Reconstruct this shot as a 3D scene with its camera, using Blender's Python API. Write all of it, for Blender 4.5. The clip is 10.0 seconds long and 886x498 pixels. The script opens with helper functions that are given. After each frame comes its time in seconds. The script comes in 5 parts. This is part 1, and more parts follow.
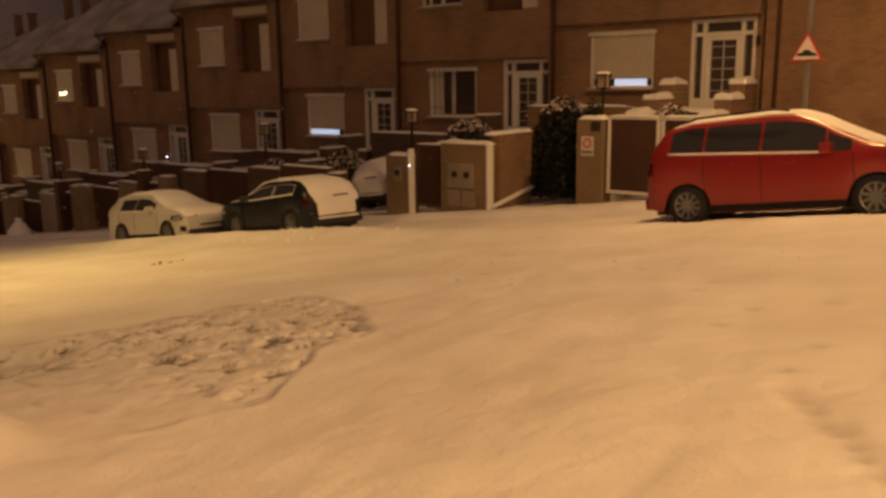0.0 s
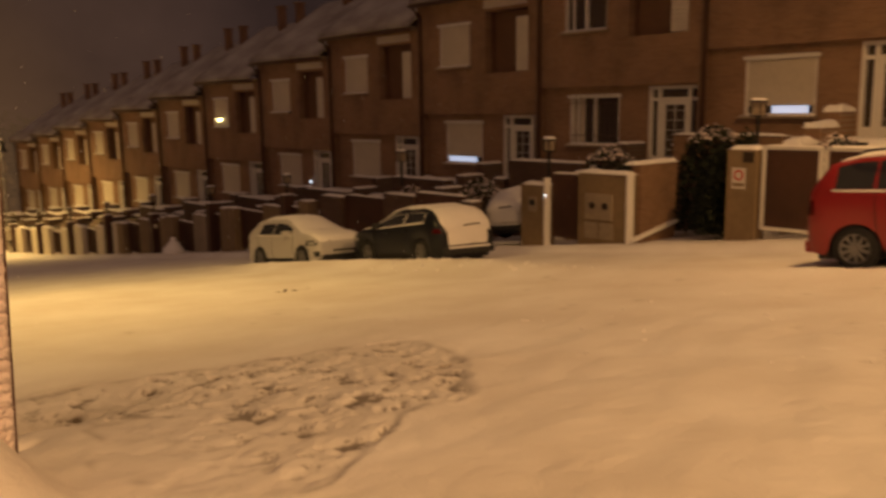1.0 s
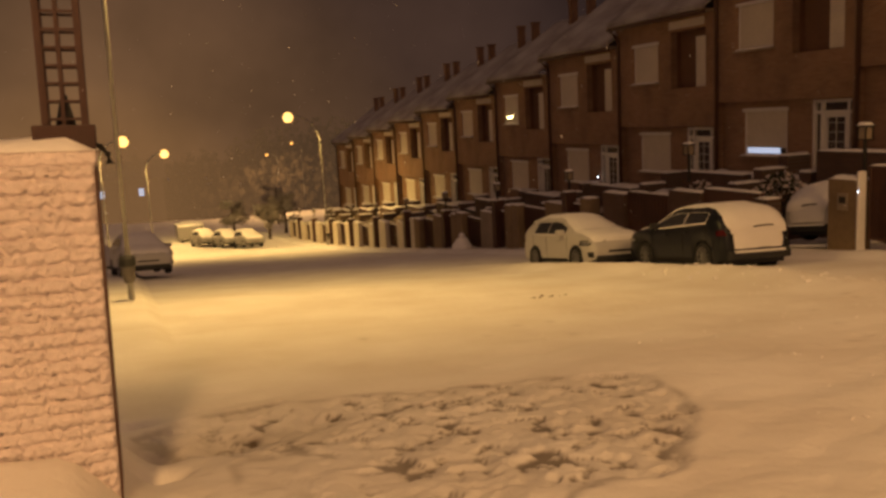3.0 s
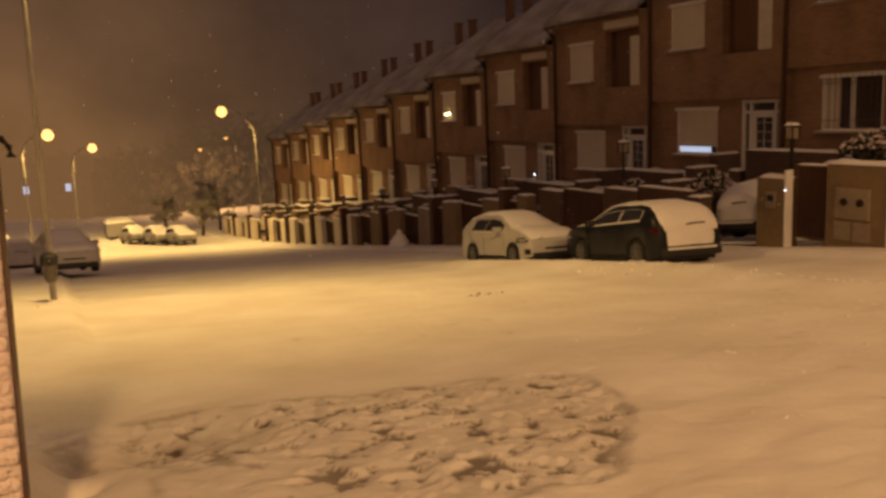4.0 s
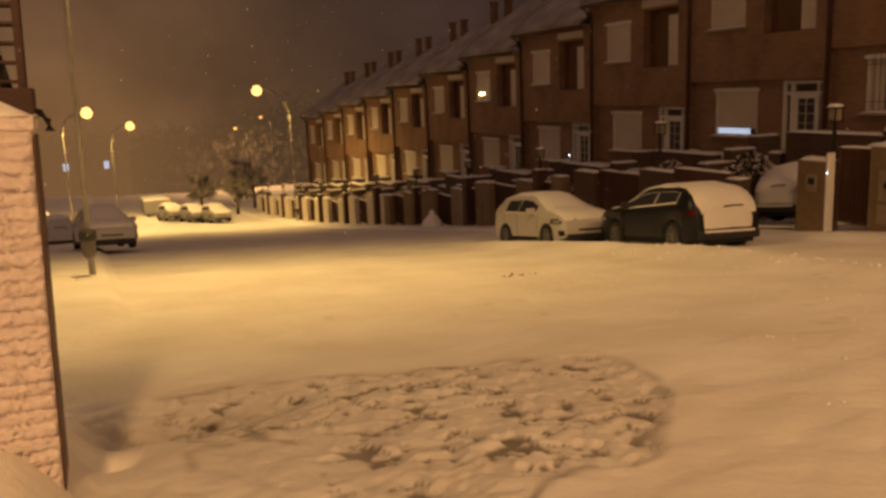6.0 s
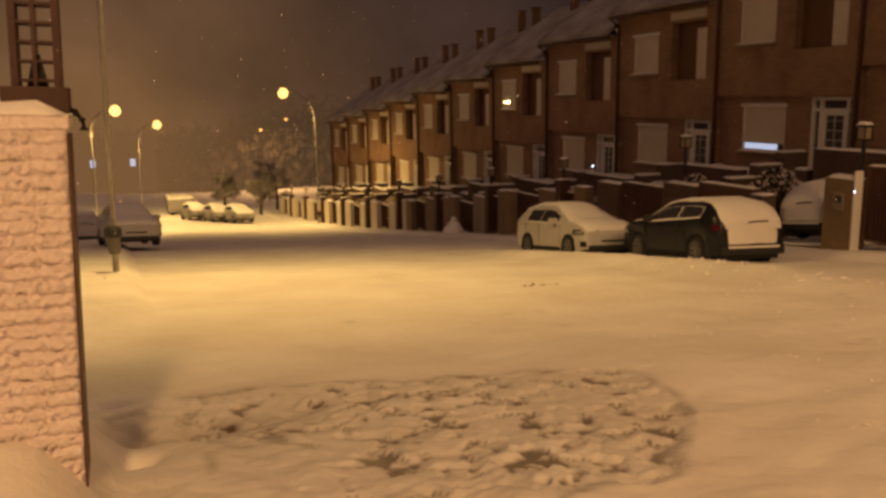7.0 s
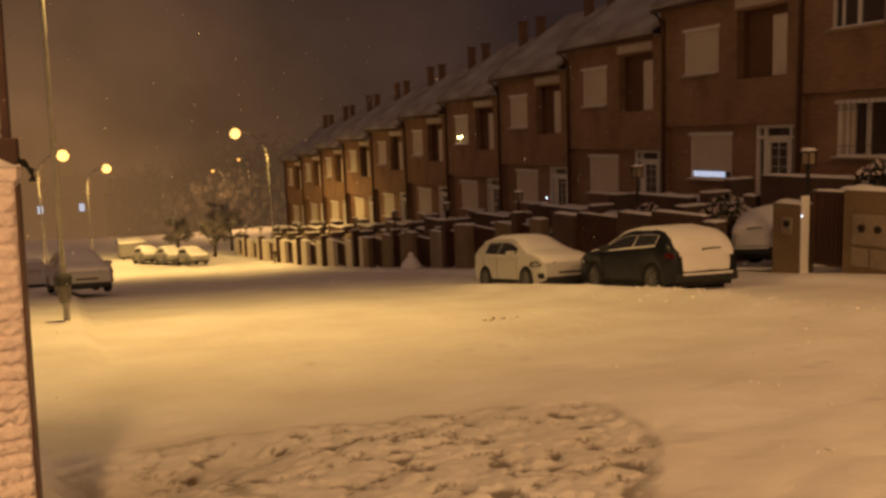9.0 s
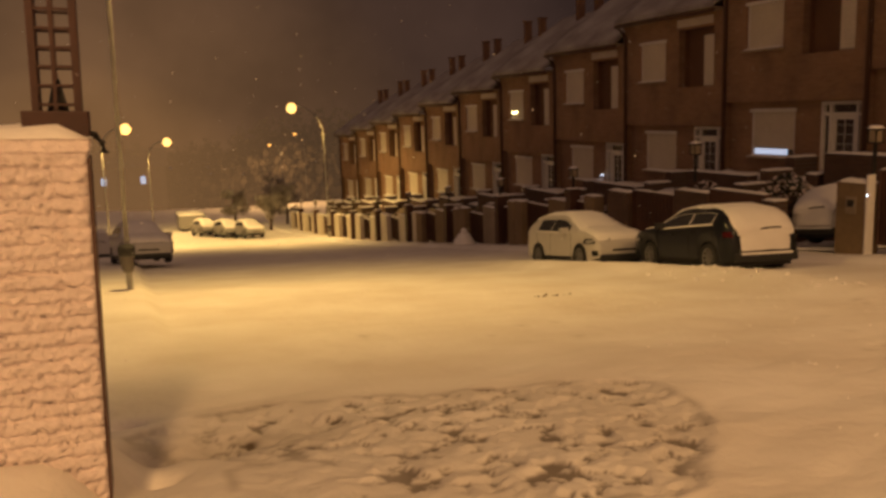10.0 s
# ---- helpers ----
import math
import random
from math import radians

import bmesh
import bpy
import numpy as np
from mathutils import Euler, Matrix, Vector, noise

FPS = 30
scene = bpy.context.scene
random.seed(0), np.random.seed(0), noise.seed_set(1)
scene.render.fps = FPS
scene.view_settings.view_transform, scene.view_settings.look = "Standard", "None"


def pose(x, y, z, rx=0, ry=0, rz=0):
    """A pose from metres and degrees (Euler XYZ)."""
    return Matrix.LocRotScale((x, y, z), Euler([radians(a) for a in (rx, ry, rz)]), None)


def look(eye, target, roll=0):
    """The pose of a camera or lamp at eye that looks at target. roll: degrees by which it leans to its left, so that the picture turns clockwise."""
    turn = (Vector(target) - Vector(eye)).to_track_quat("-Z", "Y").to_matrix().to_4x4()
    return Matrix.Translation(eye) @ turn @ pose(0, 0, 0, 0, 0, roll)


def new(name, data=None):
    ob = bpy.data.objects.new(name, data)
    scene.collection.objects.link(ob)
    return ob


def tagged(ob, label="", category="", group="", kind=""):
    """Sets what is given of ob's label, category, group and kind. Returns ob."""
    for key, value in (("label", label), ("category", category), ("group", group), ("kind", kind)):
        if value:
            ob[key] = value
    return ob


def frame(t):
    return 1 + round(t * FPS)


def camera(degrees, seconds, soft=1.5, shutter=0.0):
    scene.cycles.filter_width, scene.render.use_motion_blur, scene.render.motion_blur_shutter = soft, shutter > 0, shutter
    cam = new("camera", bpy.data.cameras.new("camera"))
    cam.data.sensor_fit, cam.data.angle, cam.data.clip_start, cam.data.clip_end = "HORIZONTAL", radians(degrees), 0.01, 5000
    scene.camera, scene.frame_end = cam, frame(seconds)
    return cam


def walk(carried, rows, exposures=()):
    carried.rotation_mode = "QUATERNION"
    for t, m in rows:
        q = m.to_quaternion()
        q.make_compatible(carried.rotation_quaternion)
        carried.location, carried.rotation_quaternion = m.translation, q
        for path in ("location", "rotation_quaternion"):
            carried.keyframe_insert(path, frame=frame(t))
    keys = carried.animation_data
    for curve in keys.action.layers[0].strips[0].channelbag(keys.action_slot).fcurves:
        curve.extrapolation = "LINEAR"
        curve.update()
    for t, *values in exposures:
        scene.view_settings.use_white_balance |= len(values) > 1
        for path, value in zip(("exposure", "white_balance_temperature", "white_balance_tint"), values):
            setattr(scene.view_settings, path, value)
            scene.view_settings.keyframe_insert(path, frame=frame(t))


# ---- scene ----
cam = camera(56.3, 10.0, soft=3.0, shutter=0.5)
PATH = [
    (0, (-2.838, -0.917, 2.092), (-1.3, 0.298, 1.696), -0.8),
    (0.5, (-2.534, -0.72, 2.103), (-1.06, 0.575, 1.712), -1.5),
    (1, (-2.121, -0.568, 2.099), (-0.806, 0.902, 1.769), -0.8),
    (1.5, (-1.81, -0.449, 2.092), (-0.605, 1.112, 1.756), -1.2),
    (2, (-1.436, -0.242, 2.07), (-0.312, 1.371, 1.703), -1.5),
    (2.5, (-1.153, -0.21, 2.083), (-0.333, 1.579, 1.73), -1.6),
    (3, (-1.01, -0.05, 2.058), (-0.301, 1.793, 1.74), -3.2),
    (4.5, (-0.924, 0.1, 2.045), (-0.033, 1.858, 1.704), -2.3),
    (5, (-0.928, 0.123, 2.039), (-0.097, 1.911, 1.701), -2.2),
    (5.5, (-0.917, 0.139, 2.027), (-0.117, 1.936, 1.669), -2.3),
    (6, (-0.926, 0.132, 2.03), (-0.157, 1.939, 1.654), -2.3),
    (7.5, (-0.96, 0.15, 2.045), (-0.238, 1.982, 1.694), -0.3),
    (8, (-0.973, 0.141, 2.047), (-0.206, 1.958, 1.715), -0.2),
    (8.5, (-0.965, 0.155, 2.066), (-0.158, 1.961, 1.769), -1.1),
    (9, (-0.954, 0.187, 2.061), (-0.126, 1.986, 1.782), -2.2),
    (9.5, (-0.982, 0.17, 2.058), (-0.205, 1.987, 1.752), -2.2),
    (10, (-0.98, 0.156, 2.059), (-0.274, 1.998, 1.727), -2.0),
]
walk(cam, [(t, look(eye, target, roll)) for t, eye, target, roll in PATH], [(0, 0.0), (10, 0.0)])

# ---------------------------------------------------------------- light
SODIUM = (1.0, 0.535, 0.185)
SODIUM_YELLOW = (1.0, 0.60, 0.17)
SODIUM_PINK = (1.0, 0.532, 0.188)
world = bpy.data.worlds.new("night_sky")
scene.world = world
world.use_nodes = True
wn, wl = world.node_tree.nodes, world.node_tree.links
wtc = wn.new("ShaderNodeTexCoord")
wdot = wn.new("ShaderNodeVectorMath")
wdot.operation = "DOT_PRODUCT"
wdot.inputs[1].default_value = Vector((-0.04, 0.98, -0.15)).normalized()
wramp = wn.new("ShaderNodeValToRGB")
wramp.color_ramp.elements[0].position = 0.0
wramp.color_ramp.elements[0].color = (0.170, 0.094, 0.060, 1)
wramp.color_ramp.elements[1].position = 1.0
wramp.color_ramp.elements[1].color = (0.180, 0.088, 0.032, 1)
for wp, wc in ((0.35, (0.150, 0.083, 0.055, 1)), (0.60, (0.066, 0.0375, 0.0275, 1)), (0.82, (0.0190, 0.0111, 0.0097, 1)), (0.90, (0.0215, 0.0121, 0.0102, 1)), (0.955, (0.036, 0.0192, 0.0130, 1)), (0.988, (0.084, 0.0425, 0.0195, 1))):
    wramp.color_ramp.elements.new(wp).color = wc
whalf = wn.new("ShaderNodeMath")
whalf.operation = "MULTIPLY_ADD"
whalf.inputs[1].default_value = whalf.inputs[2].default_value = 0.5
wno = wn.new("ShaderNodeTexNoise")
wno.inputs["Scale"].default_value, wno.inputs["Detail"].default_value = 5.0, 5
wmul = wn.new("ShaderNodeMix")
wmul.data_type, wmul.blend_type = "RGBA", "MULTIPLY"
wmul.inputs["Factor"].default_value = 0.7
wl.new(wtc.outputs["Generated"], wdot.inputs[0])
wl.new(wtc.outputs["Generated"], wno.inputs["Vector"])
wl.new(wdot.outputs["Value"], whalf.inputs[0])
wl.new(whalf.outputs[0], wramp.inputs[0])
wl.new(wramp.outputs[0], wmul.inputs["A"])
wmr = wn.new("ShaderNodeMapRange")
wmr.inputs["From Min"].default_value, wmr.inputs["From Max"].default_value, wmr.inputs["To Min"].default_value, wmr.inputs["To Max"].default_value = 0.32, 0.68, 0.62, 1.45
wl.new(wno.outputs["Fac"], wmr.inputs["Value"])
wl.new(wmr.outputs[0], wmul.inputs["B"])
wl.new(wmul.outputs["Result"], wn["Background"].inputs[0])
wn["Background"].inputs[1].default_value = 1.5


def lamp_light(x, y, z, watts, radius=0.18, colour=SODIUM, cone=170):
    """A street lamp's light, thrown down and out from its head."""
    d = bpy.data.lights.new("street_light", "SPOT")
    d.energy, d.color, d.shadow_soft_size = watts, colour, radius
    d.spot_size, d.spot_blend = radians(cone), 0.6
    ob = new("street_light", d)
    ob.location = (x, y, z)
    return ob


# ---------------------------------------------------------------- materials
def material(name, colour, rough=0.6, metal=0.0, grain=0.0, scale=20.0, second=None, bump=0.0, bump_scale=60.0, emit=None, strength=0.0, spec=0.5, island=0.0):
    m = bpy.data.materials.new(name)
    m.use_nodes = True
    n, l = m.node_tree.nodes, m.node_tree.links
    b = n["Principled BSDF"]
    b.inputs["Base Color"].default_value = (*colour, 1)
    b.inputs["Roughness"].default_value = rough
    b.inputs["Metallic"].default_value = metal
    b.inputs["Specular IOR Level"].default_value = spec
    tc = n.new("ShaderNodeTexCoord")
    if grain or second:
        a, c = n.new("ShaderNodeTexNoise"), n.new("ShaderNodeTexNoise")
        a.inputs["Scale"].default_value, c.inputs["Scale"].default_value = scale, scale * 0.09
        a.inputs["Detail"].default_value = c.inputs["Detail"].default_value = 6
        l.new(tc.outputs["Object"], a.inputs["Vector"])
        l.new(tc.outputs["Object"], c.inputs["Vector"])
        mix, mix2 = n.new("ShaderNodeMix"), n.new("ShaderNodeMix")
        mix.data_type = mix2.data_type = "RGBA"
        s = second or tuple(v * (1 - grain) for v in colour)
        mix.inputs["A"].default_value, mix.inputs["B"].default_value = (*colour, 1), (*s, 1)
        r1 = n.new("ShaderNodeMapRange")
        r1.inputs["From Min"].default_value, r1.inputs["From Max"].default_value = 0.35, 0.7
        l.new(c.outputs["Fac"], r1.inputs["Value"])
        l.new(r1.outputs[0], mix.inputs["Factor"])
        mix2.blend_type = "MULTIPLY"
        mix2.inputs["Factor"].default_value = min(1.0, grain * 1.5)
        l.new(mix.outputs["Result"], mix2.inputs["A"])
        r2 = n.new("ShaderNodeMapRange")
        r2.inputs["From Min"].default_value, r2.inputs["From Max"].default_value, r2.inputs["To Min"].default_value = 0.3, 0.65, 0.55
        l.new(a.outputs["Fac"], r2.inputs["Value"])
        l.new(r2.outputs[0], mix2.inputs["B"])
        l.new(mix2.outputs["Result"], b.inputs["Base Color"])
    if bump:
        t = n.new("ShaderNodeTexNoise")
        t.inputs["Scale"].default_value, t.inputs["Detail"].default_value = bump_scale, 5
        l.new(tc.outputs["Object"], t.inputs["Vector"])
        bp = n.new("ShaderNodeBump")
        bp.inputs["Strength"].default_value, bp.inputs["Distance"].default_value = bump, 0.02
        l.new(t.outputs["Fac"], bp.inputs["Height"])
        l.new(bp.outputs[0], b.inputs["Normal"])
    if emit:
        b.inputs["Emission Color"].default_value = (*emit, 1)
        b.inputs["Emission Strength"].default_value = strength
    return m


def brick_material(name, c1, c2, mortar, axes, snow=0.0):
    """Courses of brick at true size on a wall whose run lies along one axis."""
    m = material(name, c1, 0.85)
    n, l = m.node_tree.nodes, m.node_tree.links
    b = n["Principled BSDF"]
    tc, sep, comb = n.new("ShaderNodeTexCoord"), n.new("ShaderNodeSeparateXYZ"), n.new("ShaderNodeCombineXYZ")
    l.new(tc.outputs["Object"], sep.inputs[0])
    l.new(sep.outputs[axes], comb.inputs[0])
    l.new(sep.outputs["Z"], comb.inputs[1])
    t = n.new("ShaderNodeTexBrick")
    t.inputs["Color1"].default_value, t.inputs["Color2"].default_value, t.inputs["Mortar"].default_value = (*c1, 1), (*c2, 1), (*mortar, 1)
    t.inputs["Scale"].default_value = 1.0
    t.inputs["Brick Width"].default_value, t.inputs["Row Height"].default_value, t.inputs["Mortar Size"].default_value = 0.25, 0.065, 0.008
    l.new(comb.outputs[0], t.inputs["Vector"])
    no = n.new("ShaderNodeTexNoise")
    no.inputs["Scale"].default_value, no.inputs["Detail"].default_value = 0.9, 7
    l.new(tc.outputs["Object"], no.inputs["Vector"])
    mr = n.new("ShaderNodeMapRange")
    mr.inputs["From Min"].default_value, mr.inputs["From Max"].default_value, mr.inputs["To Min"].default_value = 0.3, 0.7, 0.7
    l.new(no.outputs["Fac"], mr.inputs["Value"])
    mx = n.new("ShaderNodeMix")
    mx.data_type, mx.blend_type = "RGBA", "MULTIPLY"
    mx.inputs["Factor"].default_value = 1
    l.new(t.outputs["Color"], mx.inputs["A"])
    l.new(mr.outputs[0], mx.inputs["B"])
    l.new(mx.outputs["Result"], b.inputs["Base Color"])
    bp = n.new("ShaderNodeBump")
    bp.inputs["Strength"].default_value, bp.inputs["Distance"].default_value = 0.5, 0.008
    bp.invert = True
    l.new(t.outputs["Fac"], bp.inputs["Height"])
    l.new(bp.outputs[0], b.inputs["Normal"])
    return m


M_BRICK = brick_material("orange_brick", (0.315, 0.178, 0.099), (0.238, 0.128, 0.070), (0.33, 0.24, 0.17), "Y")
M_BRICK_X = brick_material("orange_brick_side", (0.315, 0.178, 0.099), (0.238, 0.128, 0.070), (0.33, 0.24, 0.17), "X")
# darker brick for stair walls and planters past the first house, and some pillars
M_BRICK_DARK = brick_material("dark_brown_brick", (0.135, 0.072, 0.046), (0.095, 0.050, 0.034), (0.13, 0.10, 0.08), "Y")
M_SNOW = material("snow", (0.86, 0.84, 0.82), 0.75, grain=0.06, scale=30, bump=0.5, bump_scale=18, spec=0.25)
M_SLUSH = material("frozen_slush", (0.13, 0.085, 0.055), 0.7, grain=0.4, scale=30)
M_SNOWY = material("snow_dusted", (0.86, 0.77, 0.77), 0.9, grain=0.16, scale=34, second=(0.74, 0.63, 0.62), bump=1.0, bump_scale=42, spec=0.2)
M_WHITE = material("white_painted_wood", (0.76, 0.74, 0.70), 0.5, grain=0.12, scale=14)
M_SHUTTER = material("cream_roller_shutter", (0.62, 0.56, 0.46), 0.6, grain=0.12, scale=10)
M_GLASS = material("window_glass", (0.075, 0.058, 0.046), 0.10, grain=0.25, scale=3, spec=0.6)
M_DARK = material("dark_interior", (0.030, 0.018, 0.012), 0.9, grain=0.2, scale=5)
M_BROWN = material("brown_painted_metal", (0.095, 0.042, 0.026), 0.55, grain=0.3, scale=12)
M_LOGGIA = material("brown_loggia_panel", (0.17, 0.088, 0.048), 0.75, grain=0.25, scale=8, bump=0.2)
M_PIPE = material("brown_downpipe", (0.075, 0.032, 0.016), 0.5, grain=0.2, scale=20)
M_TILE = material("roof_tiles_under_snow", (0.44, 0.42, 0.425), 0.9, grain=0.3, scale=8, second=(0.25, 0.225, 0.22), bump=0.4, bump_scale=12)
M_CONCRETE = material("rendered_wall", (0.36, 0.29, 0.21), 0.85, grain=0.25, scale=9, bump=0.3)
M_OCHRE = material("ochre_rendered_wall", (0.26, 0.185, 0.105), 0.85, grain=0.22, scale=9, bump=0.3)
M_BLACK = material("black_iron", (0.018, 0.016, 0.015), 0.5, metal=0.3, grain=0.2)
M_STEEL = material("galvanised_steel", (0.42, 0.41, 0.40), 0.45, metal=0.8, grain=0.25, scale=8)
M_POLE = material("painted_lamp_post", (0.34, 0.33, 0.31), 0.55, metal=0.1, grain=0.25, scale=8)
M_BIN = material("weathered_bin", (0.10, 0.09, 0.085), 0.6, grain=0.3, scale=14, second=(0.15, 0.135, 0.12))
M_TYRE = material("tyre_rubber", (0.022, 0.022, 0.023), 0.85, grain=0.3)
M_RIM = material("alloy_rim", (0.27, 0.27, 0.27), 0.45, metal=0.7, grain=0.2)
M_RED = material("red_car_paint", (0.30, 0.020, 0.019), 0.28, grain=0.08, scale=3, spec=0.6)
M_CARWHITE = material("white_car_paint", (0.52, 0.505, 0.49), 0.3, grain=0.08, scale=3)
M_CARDARK = material("dark_blue_car_paint", (0.009, 0.011, 0.014), 0.3, grain=0.1, scale=3, spec=0.4)
M_CARGREY = material("grey_car_paint", (0.26, 0.25, 0.25), 0.35, grain=0.1, scale=3)
M_TRIM = material("black_plastic", (0.02, 0.02, 0.02), 0.55, grain=0.2)
M_CARGLASS = material("car_glass", (0.030, 0.030, 0.032), 0.12, spec=0.7)
M_CLEAR = material("headlight_lens", (0.55, 0.55, 0.55), 0.1, spec=0.8)
M_TAIL = material("tail_light_lens", (0.13, 0.008, 0.007), 0.2, spec=0.7)
M_GLOWLAMP = material("sodium_lamp_glow", (1, 0.8, 0.4), 0.5, emit=(1.0, 0.56, 0.15), strength=2.3)
M_FARLAMP = material("far_sodium_lamp_glow", (1, 0.7, 0.3), 0.5, emit=(1.0, 0.45, 0.09), strength=2.0)
M_ROOMBLUE = material("lit_room_blue", (0.7, 0.8, 1), 0.5, emit=(0.62, 0.74, 1.0), strength=0.62)
M_ROOMWARM = material("lit_bulb_warm", (1, 0.9, 0.6), 0.5, emit=(1.0, 0.80, 0.35), strength=12)
M_ROOMCOOL = material("cool_door_light", (0.8, 0.85, 1), 0.5, emit=(0.75, 0.85, 1.0), strength=5)
M_SIGNWHITE = material("sign_white", (0.60, 0.56, 0.52), 0.45, grain=0.06)
M_SIGNRED = material("sign_red", (0.50, 0.03, 0.02), 0.45, grain=0.06)
M_SIGNBLACK = material("sign_black", (0.02, 0.02, 0.02), 0.5, grain=0.1)
M_HEDGE = material("hedge_leaves", (0.028, 0.04, 0.018), 0.8, grain=0.4, scale=30)
M_BARK = material("bark", (0.10, 0.07, 0.05), 0.9, grain=0.4, scale=20)
# emission puts the lamplit haze into the far trees' own colour
M_WOODS = material("far_woods_haze_glow", (0.055, 0.042, 0.030), 0.95, grain=0.4, scale=1.2, emit=(0.066, 0.037, 0.016), strength=1.0)
# emission stands in for the haze in front of the far house
M_HAZE = material("far_house_haze_glow", (0.055, 0.042, 0.030), 0.95, grain=0.4, scale=1.2, emit=(0.180, 0.091, 0.035), strength=1.0)
M_SNOWLEAF = material("snowy_leaves", (0.40, 0.38, 0.35), 0.9, grain=0.25, scale=4, second=(0.17, 0.14, 0.11))
M_RUST = material("dark_maroon_iron", (0.050, 0.015, 0.011), 0.6, grain=0.3, scale=30)


# ---------------------------------------------------------------- building helpers
def part(name, bm, mat, parent=None, label="", smooth=False, kind=""):
    me = bpy.data.meshes.new(name)
    bm.normal_update()
    bm.to_mesh(me)
    bm.free()
    if smooth:
        for p in me.polygons:
            p.use_smooth = True
    me.materials.append(mat)
    ob = new(name, me)
    if parent is not None:
        ob.parent = parent
    return tagged(ob, label, kind=kind)


def thing(name, x=0, y=0, z=0, rz=0, label="", category="", group="", kind=""):
    ob = new(name)
    ob.matrix_basis = pose(x, y, z, 0, 0, rz)
    ob.empty_display_size = 0.2
    return tagged(ob, label, category, group, kind)


def box(bm, x0, x1, y0, y1, z0, z1, bevel=0.0, m=None):
    vs = [bm.verts.new(v) for v in ((x0, y0, z0), (x1, y0, z0), (x1, y1, z0), (x0, y1, z0), (x0, y0, z1), (x1, y0, z1), (x1, y1, z1), (x0, y1, z1))]
    fs = [bm.faces.new([vs[i] for i in f]) for f in ((3, 2, 1, 0), (4, 5, 6, 7), (0, 1, 5, 4), (1, 2, 6, 5), (2, 3, 7, 6), (3, 0, 4, 7))]
    if bevel:
        es = list({e for f in fs for e in f.edges})
        r = bmesh.ops.bevel(bm, geom=es, offset=bevel, segments=2, affect="EDGES", profile=0.6)
        vs = list({v for f in r["faces"] for v in f.verts} | {v for v in vs if v.is_valid})
    if m is not None:
        bmesh.ops.transform(bm, matrix=m, verts=vs)
    return vs


def boxes(*rows, bevel=0.0):
    bm = bmesh.new()
    for r in rows:
        box(bm, *r, bevel=bevel)
    return bm


def tube(bm, path, radius, seg=8):
    """A round bar along a path; radius may be a list."""
    rs = radius if isinstance(radius, (list, tuple)) else [radius] * len(path)
    rings = []
    for i, p in enumerate(path):
        p = Vector(p)
        d = (Vector(path[min(i + 1, len(path) - 1)]) - Vector(path[max(i - 1, 0)])).normalized()
        a = d.orthogonal().normalized() if abs(d.z) < 0.99 else Vector((1, 0, 0))
        b = d.cross(a).normalized()
        rings.append([bm.verts.new(p + (a * math.cos(k * math.tau / seg) + b * math.sin(k * math.tau / seg)) * rs[i]) for k in range(seg)])
    for r, s in zip(rings, rings[1:]):
        for k in range(seg):
            bm.faces.new((r[k], r[(k + 1) % seg], s[(k + 1) % seg], s[k]))
    bm.faces.new(rings[0][::-1])
    bm.faces.new(rings[-1])


def drift(x0, x1, y0, y1, z0, h, seed=0, n=8, zfun=None):
    """A pillow of snow on a ledge, rounded at its rim, uneven on top."""
    bm = bmesh.new()
    nx = max(4, int(n * max(0.5, (x1 - x0) / max(y1 - y0, 1e-3)) + 0.5)) if x1 - x0 > y1 - y0 else 4
    ny = max(4, int(n)) if y1 - y0 >= x1 - x0 else 4
    nx, ny = min(nx, 24), min(ny, 40)
    if h > 0.1:
        nx, ny = max(nx, 10), max(ny, 10)
    g = {}
    for i in range(nx + 1):
        for j in range(ny + 1):
            u, v = i / nx, j / ny
            x, y = x0 + (x1 - x0) * u, y0 + (y1 - y0) * v
            e = min(1, min(min(u, 1 - u) * (x1 - x0), min(v, 1 - v) * (y1 - y0)) / (h * 0.7))
            b = zfun(x, y) if zfun else z0
            g[i, j] = bm.verts.new((x, y, b + h * math.sqrt(max(0, 1 - (1 - e) ** 2)) * (0.85 + 0.5 * noise.noise((x * 3 + seed, y * 3, seed)))))
    for i in range(nx):
        for j in range(ny):
            bm.faces.new((g[i, j], g[i + 1, j], g[i + 1, j + 1], g[i, j + 1]))
    rim = [g[i, 0] for i in range(nx + 1)] + [g[nx, j] for j in range(1, ny + 1)] + [g[i, ny] for i in range(nx - 1, -1, -1)] + [g[0, j] for j in range(ny - 1, 0, -1)]
    low = [bm.verts.new((v.co.x, v.co.y, (zfun(v.co.x, v.co.y) if zfun else z0) - 0.004)) for v in rim]
    for k in range(len(rim)):
        q = (k + 1) % len(rim)
        bm.faces.new((rim[k], low[k], low[q], rim[q]))
    bm.faces.new(low)
    bmesh.ops.recalc_face_normals(bm, faces=bm.faces)
    return bm


# ---------------------------------------------------------------- the ground
def smooth(a, b, v):
    t = min(1, max(0, (v - a) / (b - a)))
    return t * t * (3 - 2 * t)


def fall(y):
    """The street runs downhill and levels out far off."""
    if y < -12:
        return 1.536 + (-12 - y) * 0.05
    if y < 48:
        return -0.128 * y
    k = min(y, 110) - 48
    return -6.144 - 0.128 * k + 0.0009 * k * k - max(0, y - 110) * 0.045


def street(x, y):
    return 0.785 - 0.044 * min(16, max(-8, x)) + fall(y)


KERB = 13.15


